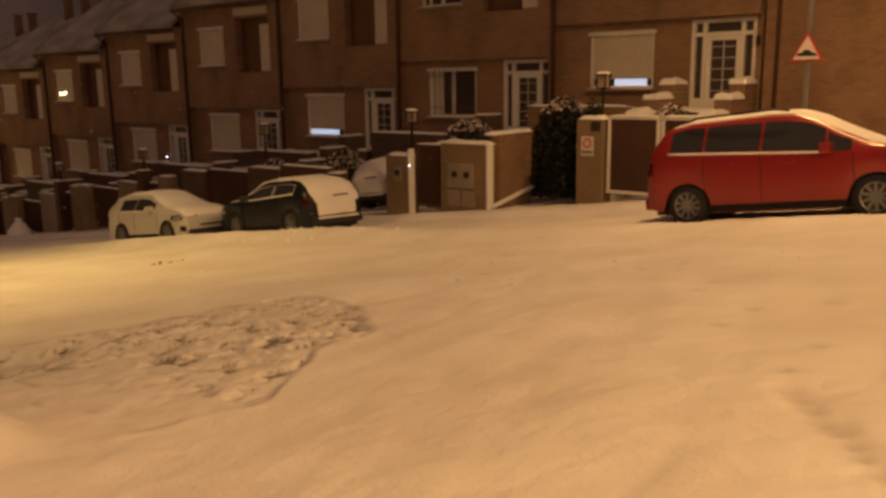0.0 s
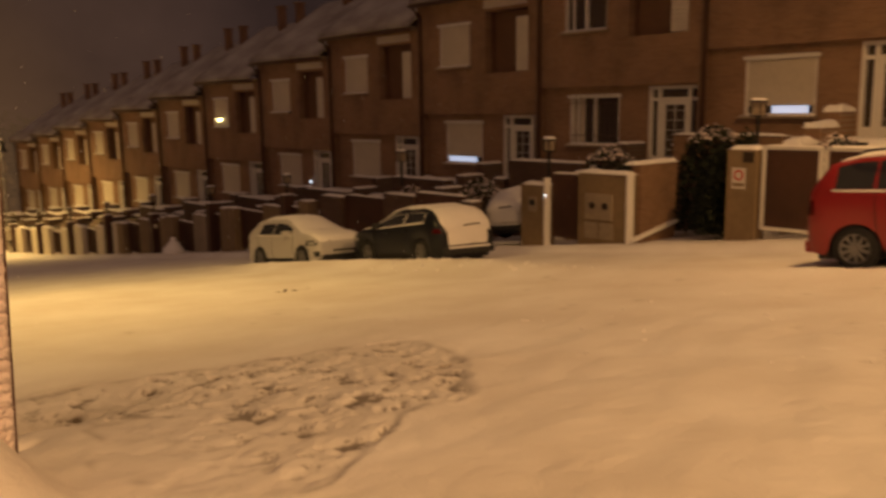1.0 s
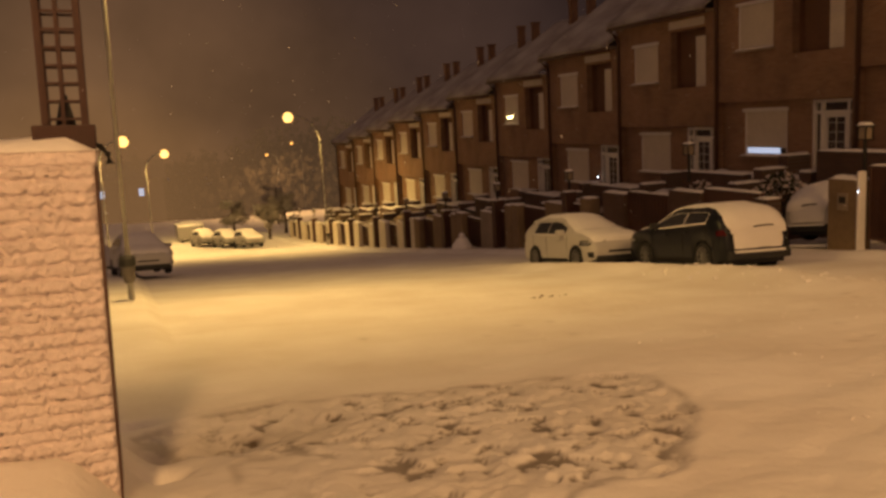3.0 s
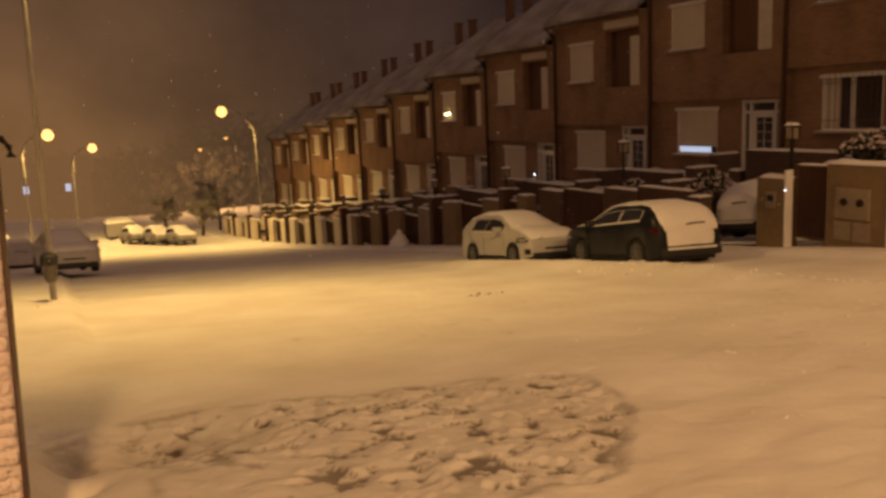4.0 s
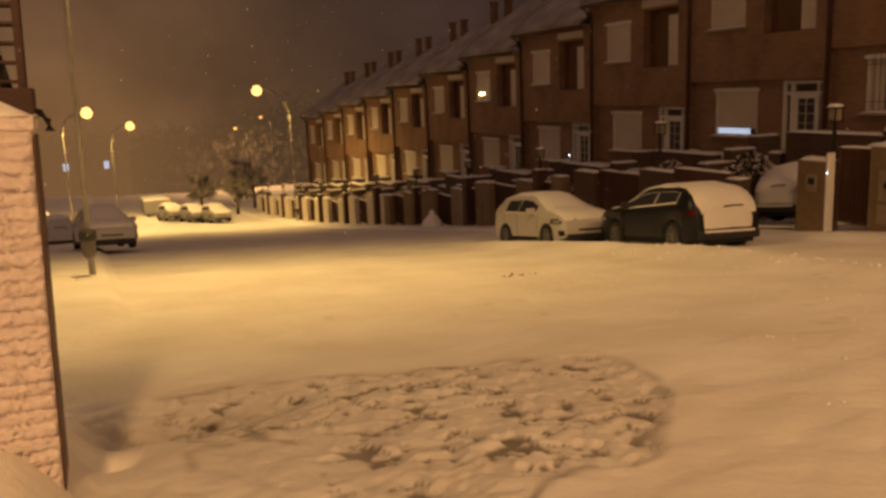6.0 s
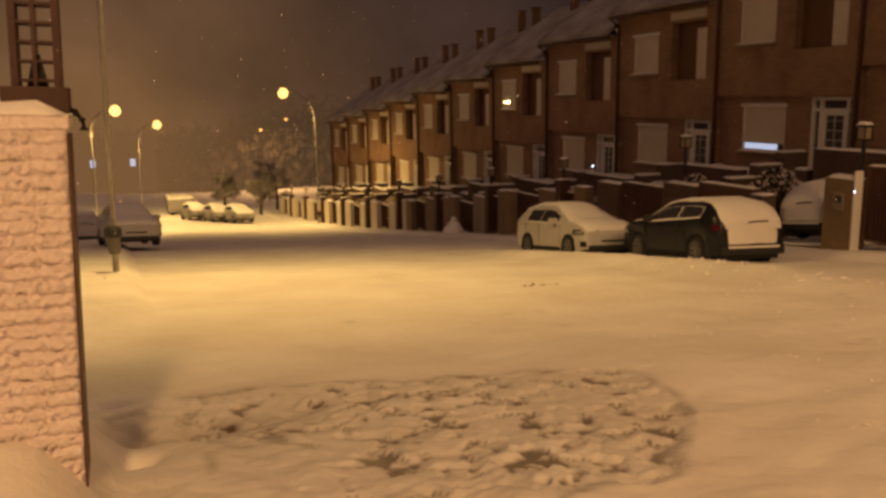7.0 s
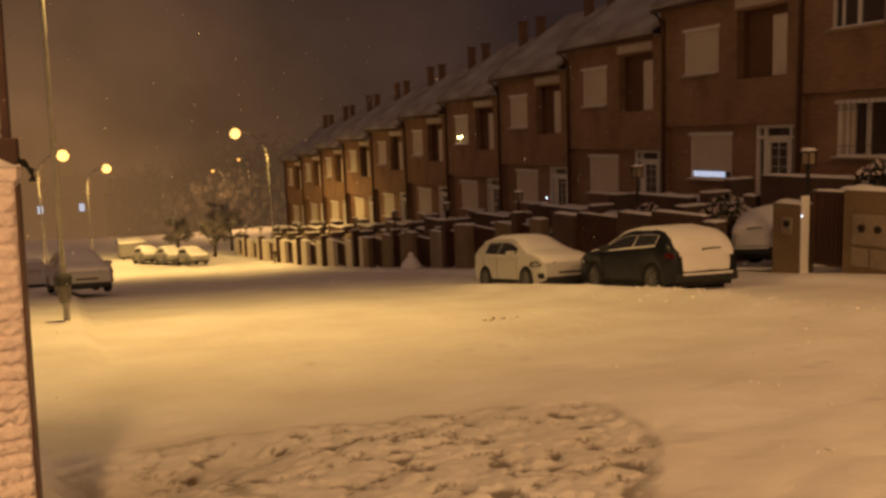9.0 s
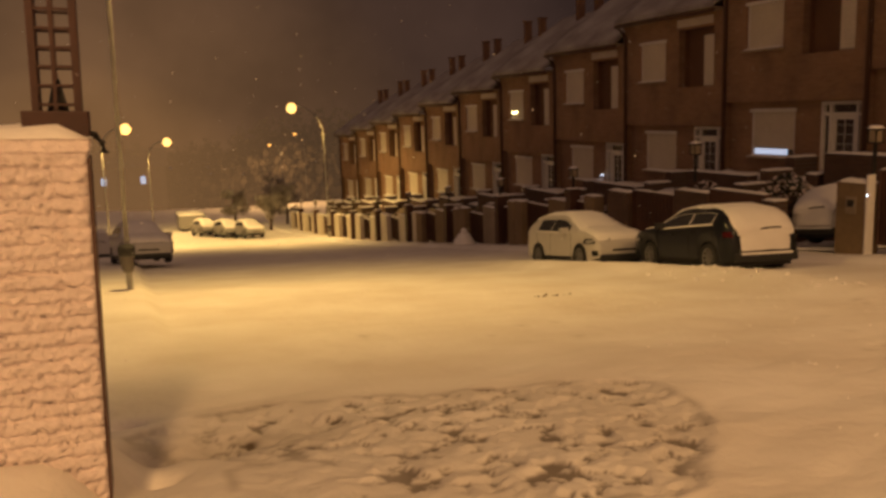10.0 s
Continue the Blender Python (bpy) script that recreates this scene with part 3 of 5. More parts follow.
def door(h, x, y0, y1, top):
    """White framed front door with side lights and a transom light."""
    f = 0.1
    a, b, tz = y0 + 0.42, y1 - 0.42, 2.0
    ys, zs = [y0, y0 + f, a - f, a, b, b + f, y1 - f, y1], [0, 0.3, tz, tz + f, top - f, top]
    d = part("front_door", wall(x - 0.06, x + 0.08, ys, zs, [(i, j) for i in (1, 3, 5) for j in (1, 3)] + [(3, 0)]), M_WHITE, h, "white-framed front door with side lights")
    part("door_leaf", wall(x - 0.01, x + 0.05, [a + 0.002, a + 0.13, b - 0.13, b - 0.002], [0.01, 0.3, tz - 0.12, tz - 0.002], [(1, 1)]), M_WHITE, d)
    part("door_glass", boxes((x + 0.055, x + 0.065, y0 + f, y1 - f, 0.02, top - f)), M_GLASS, d)
    mid = (a + b) / 2
    part("glazing_bar", boxes((x - 0.004, x + 0.02, mid - 0.009, mid + 0.009, 0.3, tz - 0.12)), M_WHITE, d)
    for i in range(5):
        part("glazing_bar", boxes((x - 0.008, x - 0.0045, a + 0.13, b - 0.13, 0.5 + i * 0.3, 0.516 + i * 0.3)), M_WHITE, d)
    part("porch_lamp", boxes((x - 0.2, x - 0.1, y0 - 0.12, y0 - 0.02, 1.7, 1.95), bevel=0.02), M_BLACK, h)


houses = [house(k) for k in range(2, len(DOOR_TOP))]

# plain brick flank of the neighbouring building uphill
nb = thing("brick_building", FRONT, 0, 0, label="plain dark brick flank of the neighbouring building", category="building")
part("wall", boxes((-0.02, 0.4, -14.0, 6.24, -1.2, 11.5)), M_BRICK, nb)
part("side_wall", boxes((0.4, 9.0, 6.0, 6.24, -1.2, 11.5)), M_BRICK_X, nb)
part("cornice", boxes((-0.3, 9.0, -14.1, 6.24, 11.5, 11.75)), M_CONCRETE, nb)
bm = bmesh.new()
tube(bm, [(-0.09, 5.9, -1.0), (-0.09, 5.9, 11.4)], 0.055)
part("downpipe", bm, M_PIPE, nb, smooth=True)

# ---------------------------------------------------------------- cars
def car(name, length, width, height, paint, belt, hood, x, y, heading, label, style, snow=0.05, glass_snow=False, group="parked cars", lift=0.0):
    """A car along its own x axis, nose at +x. style: mpv, hatch, suv."""
    c = thing(name, x, y, ground_z(x, y) + 0.02, heading, label, "car", group)
    # tilt with the slope of the street
    rz = radians(heading)
    n = Vector((0.044, 0.128, 1)).normalized()
    q = Vector((0, 0, 1)).rotation_difference(n)
    c.matrix_basis = Matrix.Translation((x, y, street(x, y) + 0.03 + lift)) @ q.to_matrix().to_4x4() @ Matrix.Rotation(rz, 4, "Z")
    L, H, hw = length / 2, height, width / 2
    # stations from tail to nose: position, top height, is it under glass
    if style == "mpv":
        top = [(-L, belt - 0.28), (-L + 0.05, belt - 0.02), (-L + 0.16, belt + 0.32), (-L + 0.36, H - 0.10), (-L + 0.75, H - 0.02), (-0.25, H), (0.15, H - 0.02), (0.45, H - 0.13), (0.85, H - 0.36), (L - 0.90, hood + 0.07), (L - 0.55, hood), (L - 0.2, hood - 0.10), (L - 0.02, hood - 0.30), (L, hood - 0.40)]
    elif style == "hatch":
        top = [(-L, belt - 0.25), (-L + 0.05, belt - 0.04), (-L + 0.22, belt + 0.28), (-L + 0.5, H - 0.10), (-L + 0.95, H - 0.01), (-0.15, H), (0.2, H - 0.06), (0.6, H - 0.25), (L - 1.0, hood + 0.06), (L - 0.6, hood), (L - 0.25, hood - 0.10), (L - 0.03, hood - 0.28), (L, hood - 0.38)]
    else:
        top = [(-L, belt - 0.30), (-L + 0.04, belt - 0.04), (-L + 0.28, belt + 0.26), (-L + 0.52, H - 0.08), (-L + 0.9, H - 0.01), (-0.25, H), (0.15, H - 0.05), (0.55, H - 0.24), (L - 1.1, hood + 0.05), (L - 0.65, hood), (L - 0.25, hood - 0.09), (L - 0.03, hood - 0.30), (L, hood - 0.42)]
    st = []
    for (xa, za), (xb, zb) in zip(top, top[1:]):
        for s in range(3):
            st.append((xa + (xb - xa) * s / 3, za + (zb - za) * s / 3))
    st.append(top[-1])
    wheel_r = 0.32 if style != "suv" else 0.335
    wf, wr = L - 0.86, -L + 0.80 if style != "mpv" else -L + 0.72
    sill = 0.20

    wedge = {"mpv": 0.17, "hatch": 0.07, "suv": 0.10}[style]

    def beltz(xx):
        return belt + wedge * min(1, max(0, (L - 1.35 - xx) / (2 * L - 1.8)))

    def ring(xx, zt):
        e = min(1, (L - abs(xx)) / 0.42)
        k = hw * (0.80 + 0.20 * math.sqrt(max(0, 1 - (1 - e) ** 2)))
        zb = min(beltz(xx), zt - 0.03)
        bot = sill + (0.10 * (1 - e))
        for wx in (wf, wr):
            dd = abs(xx - wx)
            if dd < wheel_r + 0.05:
                bot = max(bot, math.sqrt(max(0, (wheel_r + 0.05) ** 2 - dd * dd)) + wheel_r - 0.02)
        bot = min(bot, zb - 0.08)
        g = max(0, zt - beltz(xx))
        tw = k - 0.03 - 0.27 * min(1, g / 0.6)
        return [(k * 0.96, bot), (k, bot + (zb - bot) * 0.35), (k * 0.995, bot + (zb - bot) * 0.75), (k * 0.965, zb), (tw * 0.99, zb + (zt - zb) * 0.72), (tw * 0.90, zb + (zt - zb) * 0.94), (tw * 0.5, zt + 0.01)]

    def skin(xx, zz):
        r = ring(xx, top_at(xx))
        for (ya, za), (yb, zb) in zip(r, r[1:]):
            if za <= zz <= zb:
                return ya + (yb - ya) * (zz - za) / max(1e-6, zb - za)
        return r[-1][0] if zz > r[-1][1] else r[0][0]

    def patch(name, mat, side, xa, xb, za, zb, label="", slant=0.0, off=0.008, n=6):
        bm = bmesh.new()
        g = [[bm.verts.new((xx + slant * (j / 3 - 0.5), side * (skin(xx + slant * (j / 3 - 0.5), za + (zb - za) * j / 3) + off), za + (zb - za) * j / 3)) for j in range(4)] for xx in [xa + (xb - xa) * i / n for i in range(n + 1)]]
        for i in range(n):
            for j in range(3):
                bm.faces.new((g[i][j], g[i + 1][j], g[i + 1][j + 1], g[i][j + 1]))
        bmesh.ops.solidify(bm, geom=bm.faces[:], thickness=0.012)
        bmesh.ops.recalc_face_normals(bm, faces=bm.faces)
        return part(name, bm, mat, c, label, smooth=False)

    # finer stations at the arches
    xs = sorted({round(a, 3) for a, _ in st} | {round(wx + d * wheel_r, 3) for wx in (wf, wr) for d in (-1.15, -1.0, -0.85, -0.6, -0.3, 0, 0.3, 0.6, 0.85, 1.0, 1.15)})
    xs = [v for v in xs if -L <= v <= L]

    def top_at(xx):
        for (xa, za), (xb, zb) in zip(st, st[1:]):
            if xa <= xx <= xb:
                return za + (zb - za) * (xx - xa) / max(1e-6, xb - xa)
        return st[-1][1]
    bm = bmesh.new()
    rows = []
    for xx in xs:
        r = ring(xx, top_at(xx))
        rows.append([bm.verts.new((xx, v, z)) for v, z in r] + [bm.verts.new((xx, 0, r[-1][1] + 0.012))] + [bm.verts.new((xx, -v, z)) for v, z in reversed(r)])
    for a, b in zip(rows, rows[1:]):
        for i in range(len(a) - 1):
            bm.faces.new((a[i], b[i], b[i + 1], a[i + 1]))
    bm.faces.new(rows[0])
    bm.faces.new(rows[-1][::-1])
    bmesh.ops.recalc_face_normals(bm, faces=bm.faces)
    body = part("body", bm, paint, c, smooth=True)
    part("underbody", boxes((-L + 0.15, L - 0.15, -hw + 0.16, hw - 0.16, 0.17, belt - 0.25)), M_TRIM, c)
    # side glass
    ga, gb = (-L + 0.45, L - 1.49) if style == "mpv" else ((-L + 0.80, L - 1.38) if style == "hatch" else (-L + 0.62, L - 1.42))
    cuts = [ga, ga + (gb - ga) * 0.24, ga + (gb - ga) * 0.61, gb, gb + 0.36] if style == "mpv" else [ga, ga + (gb - ga) * 0.43, gb]
    for side in (1, -1):
        for a, b in zip(cuts, cuts[1:]):
            bm = bmesh.new()
            n_ = 8
            lo, hi = [], []
            for s in range(n_ + 1):
                xx = a + 0.022 + (b - a - 0.044) * s / n_
                r = ring(xx, top_at(xx))
                (y3, z3), (y4, z4) = r[3], r[4]
                hgt = min(1, 1.25 * max(0.06, (top_at(xx) - beltz(xx)) / 0.55))
                lo.append(bm.verts.new((xx, side * (y3 + (y4 - y3) * 0.08 + 0.008), z3 + (z4 - z3) * 0.08)))
                t = (1.10 if style == "mpv" else 0.96) if hgt > 0.9 else 0.94
                hi.append(bm.verts.new((xx, side * (y3 + (y4 - y3) * t + 0.008), z3 + (z4 - z3) * t)))
            for s in range(n_):
                f = (lo[s], lo[s + 1], hi[s + 1], hi[s])
                bm.faces.new(f if side < 0 else f[::-1])
            loop = [v.co.copy() for v in lo + hi[::-1] + lo[:1]]
            pane = part("side_window", bm, M_CARGLASS, c, smooth=True)
            if glass_snow:
                bm = bmesh.new()
                tube(bm, loop, 0.006, 5)
                part("rim_snow", bm, M_SNOW, pane, "thin crust of snow round the pane", smooth=True)
        # belt line snow or trim
        bm = bmesh.new()
        tube(bm, [(ga + (gb - ga) * s / 10, side * (ring(ga + (gb - ga) * s / 10, top_at(ga + (gb - ga) * s / 10))[3][0] + 0.012), beltz(ga + (gb - ga) * s / 10) + 0.005) for s in range(11)], 0.018, 6)
        part("belt_snow", bm, M_SNOW, c, "thin line of snow on the sill", smooth=True)
        for hx in (ga + (gb - ga) * 0.40, ga + (gb - ga) * 0.78):
            bm = boxes((hx - 0.1, hx + 0.1, min(side * hw, side * (hw + 0.03)) - 0.012, max(side * hw, side * (hw + 0.03)) - 0.012, beltz(hx) - 0.16, beltz(hx) - 0.12), bevel=0.008)
            part("door_handle", bm, paint, c)
        bm = bmesh.new()
        mx = gb - (0.12 if style != "mpv" else -0.02)
        box(bm, mx - 0.07, mx + 0.09, min(side * (hw - 0.06), side * (hw + 0.17)), max(side * (hw - 0.06), side * (hw + 0.17)), belt + 0.0, belt + 0.15, bevel=0.035)
        part("wing_mirror", bm, paint if style != "suv" else M_TRIM, c)
        for sx in (cuts[0] - 0.02 if style != "mpv" else cuts[1], cuts[-2] if style != "mpv" else cuts[2], cuts[-1] + (0.12 if style != "mpv" else 0.0)):
            bm = bmesh.new()
            r = ring(sx, top_at(sx))
            tube(bm, [(sx, side * (r[0][0] + 0.002), max(r[0][1], 0.26)), (sx, side * (r[1][0] + 0.002), r[1][1]), (sx, side * (r[2][0] + 0.002), r[2][1]), (sx, side * (r[3][0] + 0.002), r[3][1])], 0.006, 5)
            part("door_seam", bm, M_TRIM, c)
        # lamps
        patch("headlight_housing", M_TRIM, side, L - 0.56, L - 0.10, hood - 0.30, hood - 0.17, slant=0.08)
        patch("headlight", M_CLEAR, side, L - 0.46, L - 0.16, hood - 0.28, hood - 0.20, "clear headlight lens", slant=0.04, off=0.016)
        if style == "mpv":
            patch("tail_light", M_TAIL, side, -L + 0.03, -L + 0.17, belt - 0.16, belt + 0.06, "red tail light")
        else:
            patch("tail_light", M_TAIL, side, -L + 0.03, -L + 0.24, belt - 0.18, belt - 0.06, "red tail light")
        patch("sill_trim", M_TRIM, side, wr + wheel_r + 0.08, wf - wheel_r - 0.08, sill + 0.01, sill + 0.11)
        patch("fog_lamp_recess", M_TRIM, side, L - 0.22, L - 0.04, 0.34, 0.48)
    # wheels
    for wx in (wf, wr):
        for side in (1, -1):
            yw = side * (hw - 0.12)
            bm = bmesh.new()
            tyre_prof = [(wheel_r * 0.66, 0.10), (wheel_r * 0.93, 0.105), (wheel_r, 0.06), (wheel_r, -0.06), (wheel_r * 0.93, -0.105), (wheel_r * 0.66, -0.10)]
            N = 28
            g = [[bm.verts.new((wx + r * math.cos(a * math.tau / N), yw + o, wheel_r + r * math.sin(a * math.tau / N))) for r, o in tyre_prof] for a in range(N)]
            for a in range(N):
                for i in range(5):
                    bm.faces.new((g[a][i], g[(a + 1) % N][i], g[(a + 1) % N][i + 1], g[a][i + 1]))
            bmesh.ops.recalc_face_normals(bm, faces=bm.faces)
            w = part("wheel", bm, M_TYRE, c, smooth=True)
            bm = bmesh.new()
            for a in range(10):
                an = a * math.tau / 10
                box(bm, -0.022, 0.022, -0.02, 0.02, 0.03, wheel_r * 0.66, m=Matrix.Translation((wx, yw + side * 0.07, wheel_r)) @ Matrix.Rotation(an, 4, "Y"))
            bmesh.ops.create_cone(bm, cap_ends=True, segments=16, radius1=0.065, radius2=0.05, depth=0.05, matrix=Matrix.Translation((wx, yw + side * 0.08, wheel_r)) @ Matrix.Rotation(radians(90), 4, "X"))
            N = 24
            for ra, rb in ((wheel_r * 0.60, wheel_r * 0.69),):
                v0 = [bm.verts.new((wx + ra * math.cos(a * math.tau / N), yw + side * 0.085, wheel_r + ra * math.sin(a * math.tau / N))) for a in range(N)]
                v1 = [bm.verts.new((wx + rb * math.cos(a * math.tau / N), yw + side * 0.10, wheel_r + rb * math.sin(a * math.tau / N))) for a in range(N)]
                for a in range(N):
                    bm.faces.new((v0[a], v0[(a + 1) % N], v1[(a + 1) % N], v1[a]))
            part("rim", bm, M_RIM, w, "spoked alloy rim")
            bm = bmesh.new()
            bmesh.ops.create_cone(bm, cap_ends=True, segments=20, radius1=wheel_r * 0.64, radius2=wheel_r * 0.64, depth=0.06, matrix=Matrix.Translation((wx, yw, wheel_r)) @ Matrix.Rotation(radians(90), 4, "X"))
            part("brake_disc", bm, M_TRIM, w)
    # bumpers and plate
    part("rear_bumper", boxes((-L - 0.045, -L + 0.12, -hw * 0.86, hw * 0.86, 0.27, 0.45), bevel=0.04), M_TRIM if style == "suv" else paint, c)
    part("front_bumper", boxes((L - 0.14, L + 0.035, -hw * 0.84, hw * 0.84, 0.22, 0.38), bevel=0.04), M_TRIM, c)
    part("grille", boxes((L - 0.06, L + 0.008, -0.36, 0.36, hood - 0.50, hood - 0.44), bevel=0.015), M_TRIM, c)
    if glass_snow:
        part("bumper_strip", boxes((-L - 0.06, -L - 0.01, -hw * 0.7, hw * 0.7, 0.41, 0.46), bevel=0.012), M_SNOW, c, "line of snow on the bumper")
    # snow cover over roof, glass and bonnet
    bm = bmesh.new()
    rows = []
    cover = [v for v in xs if (v > -L + 0.02 if glass_snow else v > -L + 0.45) and v < L - 0.06]
    for xx in cover:
        r = ring(xx, top_at(xx))
        pts = [(r[5][0] + 0.012, r[5][1] - 0.02), (r[5][0] * 0.96, r[5][1] + snow * 0.7), (r[6][0], r[6][1] + snow), (0, r[6][1] + snow * 1.1), (-r[6][0], r[6][1] + snow), (-r[5][0] * 0.96, r[5][1] + snow * 0.7), (-r[5][0] - 0.012, r[5][1] - 0.02)]
        push = snow if xx < -L + 0.5 else 0
        rows.append([bm.verts.new((xx - push * 0.9, v, z + 0.35 * snow * noise.noise((xx * 2.3, v * 2.3, length)))) for v, z in pts])
    for a, b in zip(rows, rows[1:]):
        for i in range(6):
            bm.faces.new((a[i], b[i], b[i + 1], a[i + 1]))
    if rows:
        bm.faces.new(rows[0][::-1])
        bm.faces.new(rows[-1])
    bmesh.ops.recalc_face_normals(bm, faces=bm.faces)
    part("snow_cover", bm, M_SNOW, c, "layer of fresh snow", smooth=True)
    if glass_snow:
        bm = bmesh.new()
        rows = []
        zs = [0.50 + (H - 0.06 - 0.50) * i / 12 for i in range(13)]
        for zz in zs:
            xx = -L
            for (xa, za), (xb, zb) in zip(top, top[1:5]):
                if za <= zz <= zb:
                    xx = xa + (xb - xa) * (zz - za) / (zb - za)
            half = hw * 0.84 if zz < belt else hw * (0.84 - 0.20 * (zz - belt) / (H - belt))
            rows.append([bm.verts.new((xx - 0.045 * math.sqrt(max(0.0, 1 - abs(v) ** 6)) - 0.012 + 0.012 * noise.noise((v * 4, zz * 5, length)) + 0.10 * abs(v) ** 3, half * v, zz + 0.015 * noise.noise((v * 6, zz * 3, 2)))) for v in [i / 5 - 1 for i in range(11)]])
        for a, b in zip(rows, rows[1:]):
            for i in range(10):
                bm.faces.new((a[i + 1], a[i], b[i], b[i + 1]))
        part("tailgate_snow", bm, M_SNOW, c, "snow plastered on the tailgate", smooth=True)
    if style == "mpv":
        for side in (1, -1):
            bm = bmesh.new()
            tube(bm, [(-L + 0.7, side * (hw - 0.30), H - 0.02), (-L + 0.85, side * (hw - 0.29), H + 0.03), (-0.1, side * (hw - 0.29), H + 0.04), (0.12, side * (hw - 0.30), H - 0.01)], 0.018)
            part("roof_rail", bm, M_TRIM, c, smooth=True)
    if style in ("suv", "hatch"):
        bm = bmesh.new()
        wy = -L + (0.0 if not glass_snow else -0.02)
        tube(bm, [(wy, 0.12, belt - 0.02), (wy, -0.10, belt + 0.0), (wy + 0.01, -0.36, belt + 0.0)], 0.016)
        part("rear_wiper", bm, M_TRIM, c)
    return c


car("red_people_carrier", 4.30, 1.78, 1.66, M_RED, 0.98, 1.02, 10.70, 2.66, -90, "red people carrier with snow on roof, parked at the kerb", "mpv", 0.022, lift=-0.08)
car("dark_crossover", 4.16, 1.74, 1.44, M_CARDARK, 0.96, 0.96, 11.47, 15.48, 84, "dark crossover, rear window and tailgate plastered with snow", "suv", 0.05, True, lift=-0.12)
car("white_hatchback", 3.97, 1.74, 1.46, M_CARWHITE, 0.93, 0.95, 10.85, 19.95, -90, "white hatchback with snow on windscreen and bonnet", "hatch", 0.06, lift=-0.15)

# ---------------------------------------------------------------- street lamps
def street_lamp(x, y, head, height, label, glow=M_GLOWLAMP, watts=2500, size=1.0, soft=0.2, girth=0.048, colour=SODIUM, cone=170):
    z = ground_z(x, y)
    s = thing("street_lamp", x, y, z - 0.02, label=label, category="street lamp", group="street lamps")
    r = girth * size
    dx, dy = head
    rise = max(1.6, abs(dx))
    path = [(0, 0, 0), (0, 0, height - rise)]
    for i in range(1, 9):
        a = i / 8 * math.pi / 2
        path.append((dx * (1 - math.cos(a)) * 0.85, dy * (1 - math.cos(a)) * 0.85, height - rise + (rise - 0.1) * math.sin(a)))
    path.append((dx, dy, height - 0.08))
    bm = bmesh.new()
    tube(bm, path, [r] * 2 + [r * 0.9 - r * 0.015 * i for i in range(len(path) - 2)], 10)
    part("pole", bm, M_POLE, s, smooth=True)
    bm = bmesh.new()
    tube(bm, [(0, 0, 0), (0, 0, 1.0)], r * 1.35, 10)
    part("pole_base", bm, M_POLE, s)
    bm = bmesh.new()
    bmesh.ops.create_uvsphere(bm, u_segments=16, v_segments=8, radius=0.5, matrix=Matrix.Translation((dx, dy, height - 0.06)) @ Matrix.Diagonal((0.95, 0.5, 0.3, 1)))
    bmesh.ops.bisect_plane(bm, geom=bm.verts[:] + bm.edges[:] + bm.faces[:], plane_co=(dx, dy, height - 0.1), plane_no=(0, 0, -1), clear_outer=True)
    part("lamp_head", bm, M_POLE, s, smooth=True)
    # sphere far larger than a real bulb: the glare is put into its size
    bm = bmesh.new()
    bmesh.ops.create_uvsphere(bm, u_segments=16, v_segments=10, radius=0.40 * size, matrix=Matrix.Translation((dx, dy, height - 0.2)))
    b = part("bulb", bm, glow, s, "glowing sodium lamp, sphere enlarged to show its glare", smooth=True)
    if watts:
        lamp_light(x + dx, y + dy, z + height - 0.2 - 0.4 * size - 0.22, watts, soft, colour, cone)
    return s


street_lamp(-1.03, 16.2, (1.9, 0), 8.6, "street lamp with straight grey post beside the road", girth=0.041, watts=2800, colour=SODIUM_YELLOW, cone=132).rotation_euler = (0, radians(1.2), 0)
street_lamp(14.05, 64.7, (-2.4, 0), 10.5, "street lamp with curved arm over the road", watts=4400, girth=0.062, colour=SODIUM_YELLOW)
street_lamp(-2.2, 65.0, (1.75, 0), 8.7, "lit street lamp far down the road", watts=4100, girth=0.058, colour=SODIUM_YELLOW)
street_lamp(1.4, 82.0, (1.8, 0), 8.9, "lit street lamp far down the road", watts=4100, girth=0.058, colour=SODIUM_YELLOW)
street_lamp(24.0, 120.0, (-1.3, 0), 10.4, "dim street lamp in the far haze", M_FARLAMP, 2600, 0.55)
street_lamp(20.5, 120.0, (-1.5, 0), 9.0, "dim street lamp in the far haze", M_FARLAMP, 2600, 0.55)
street_lamp(-5.4, -9.0, (2.4, 0), 8.6, "street lamp on the pavement uphill", watts=6900, soft=0.45, colour=SODIUM_PINK, cone=162)
street_lamp(14.25, 3.62, (-2.2, -0.6), 8.8, "street lamp post carrying a road sign", watts=1700)

# ---------------------------------------------------------------- front walls, gates and lanterns
WALL_X = 14.5


def pg(y):
    return ground_z(WALL_X, y)


def pillar(parent, y0, y1, z1, mat=None, x0=WALL_X, depth=0.45, cap=0.09):
    p = part("pillar", boxes((x0, x0 + depth, y0, y1, pg((y0 + y1) / 2) - 0.3, z1), bevel=0.012), mat or M_OCHRE, parent)
    if cap:
        part("pillar_snow", drift(x0 - 0.02, x0 + depth + 0.02, y0 - 0.02, y1 + 0.02, z1, cap, y0, 6), M_SNOW, p, smooth=True)
    return p


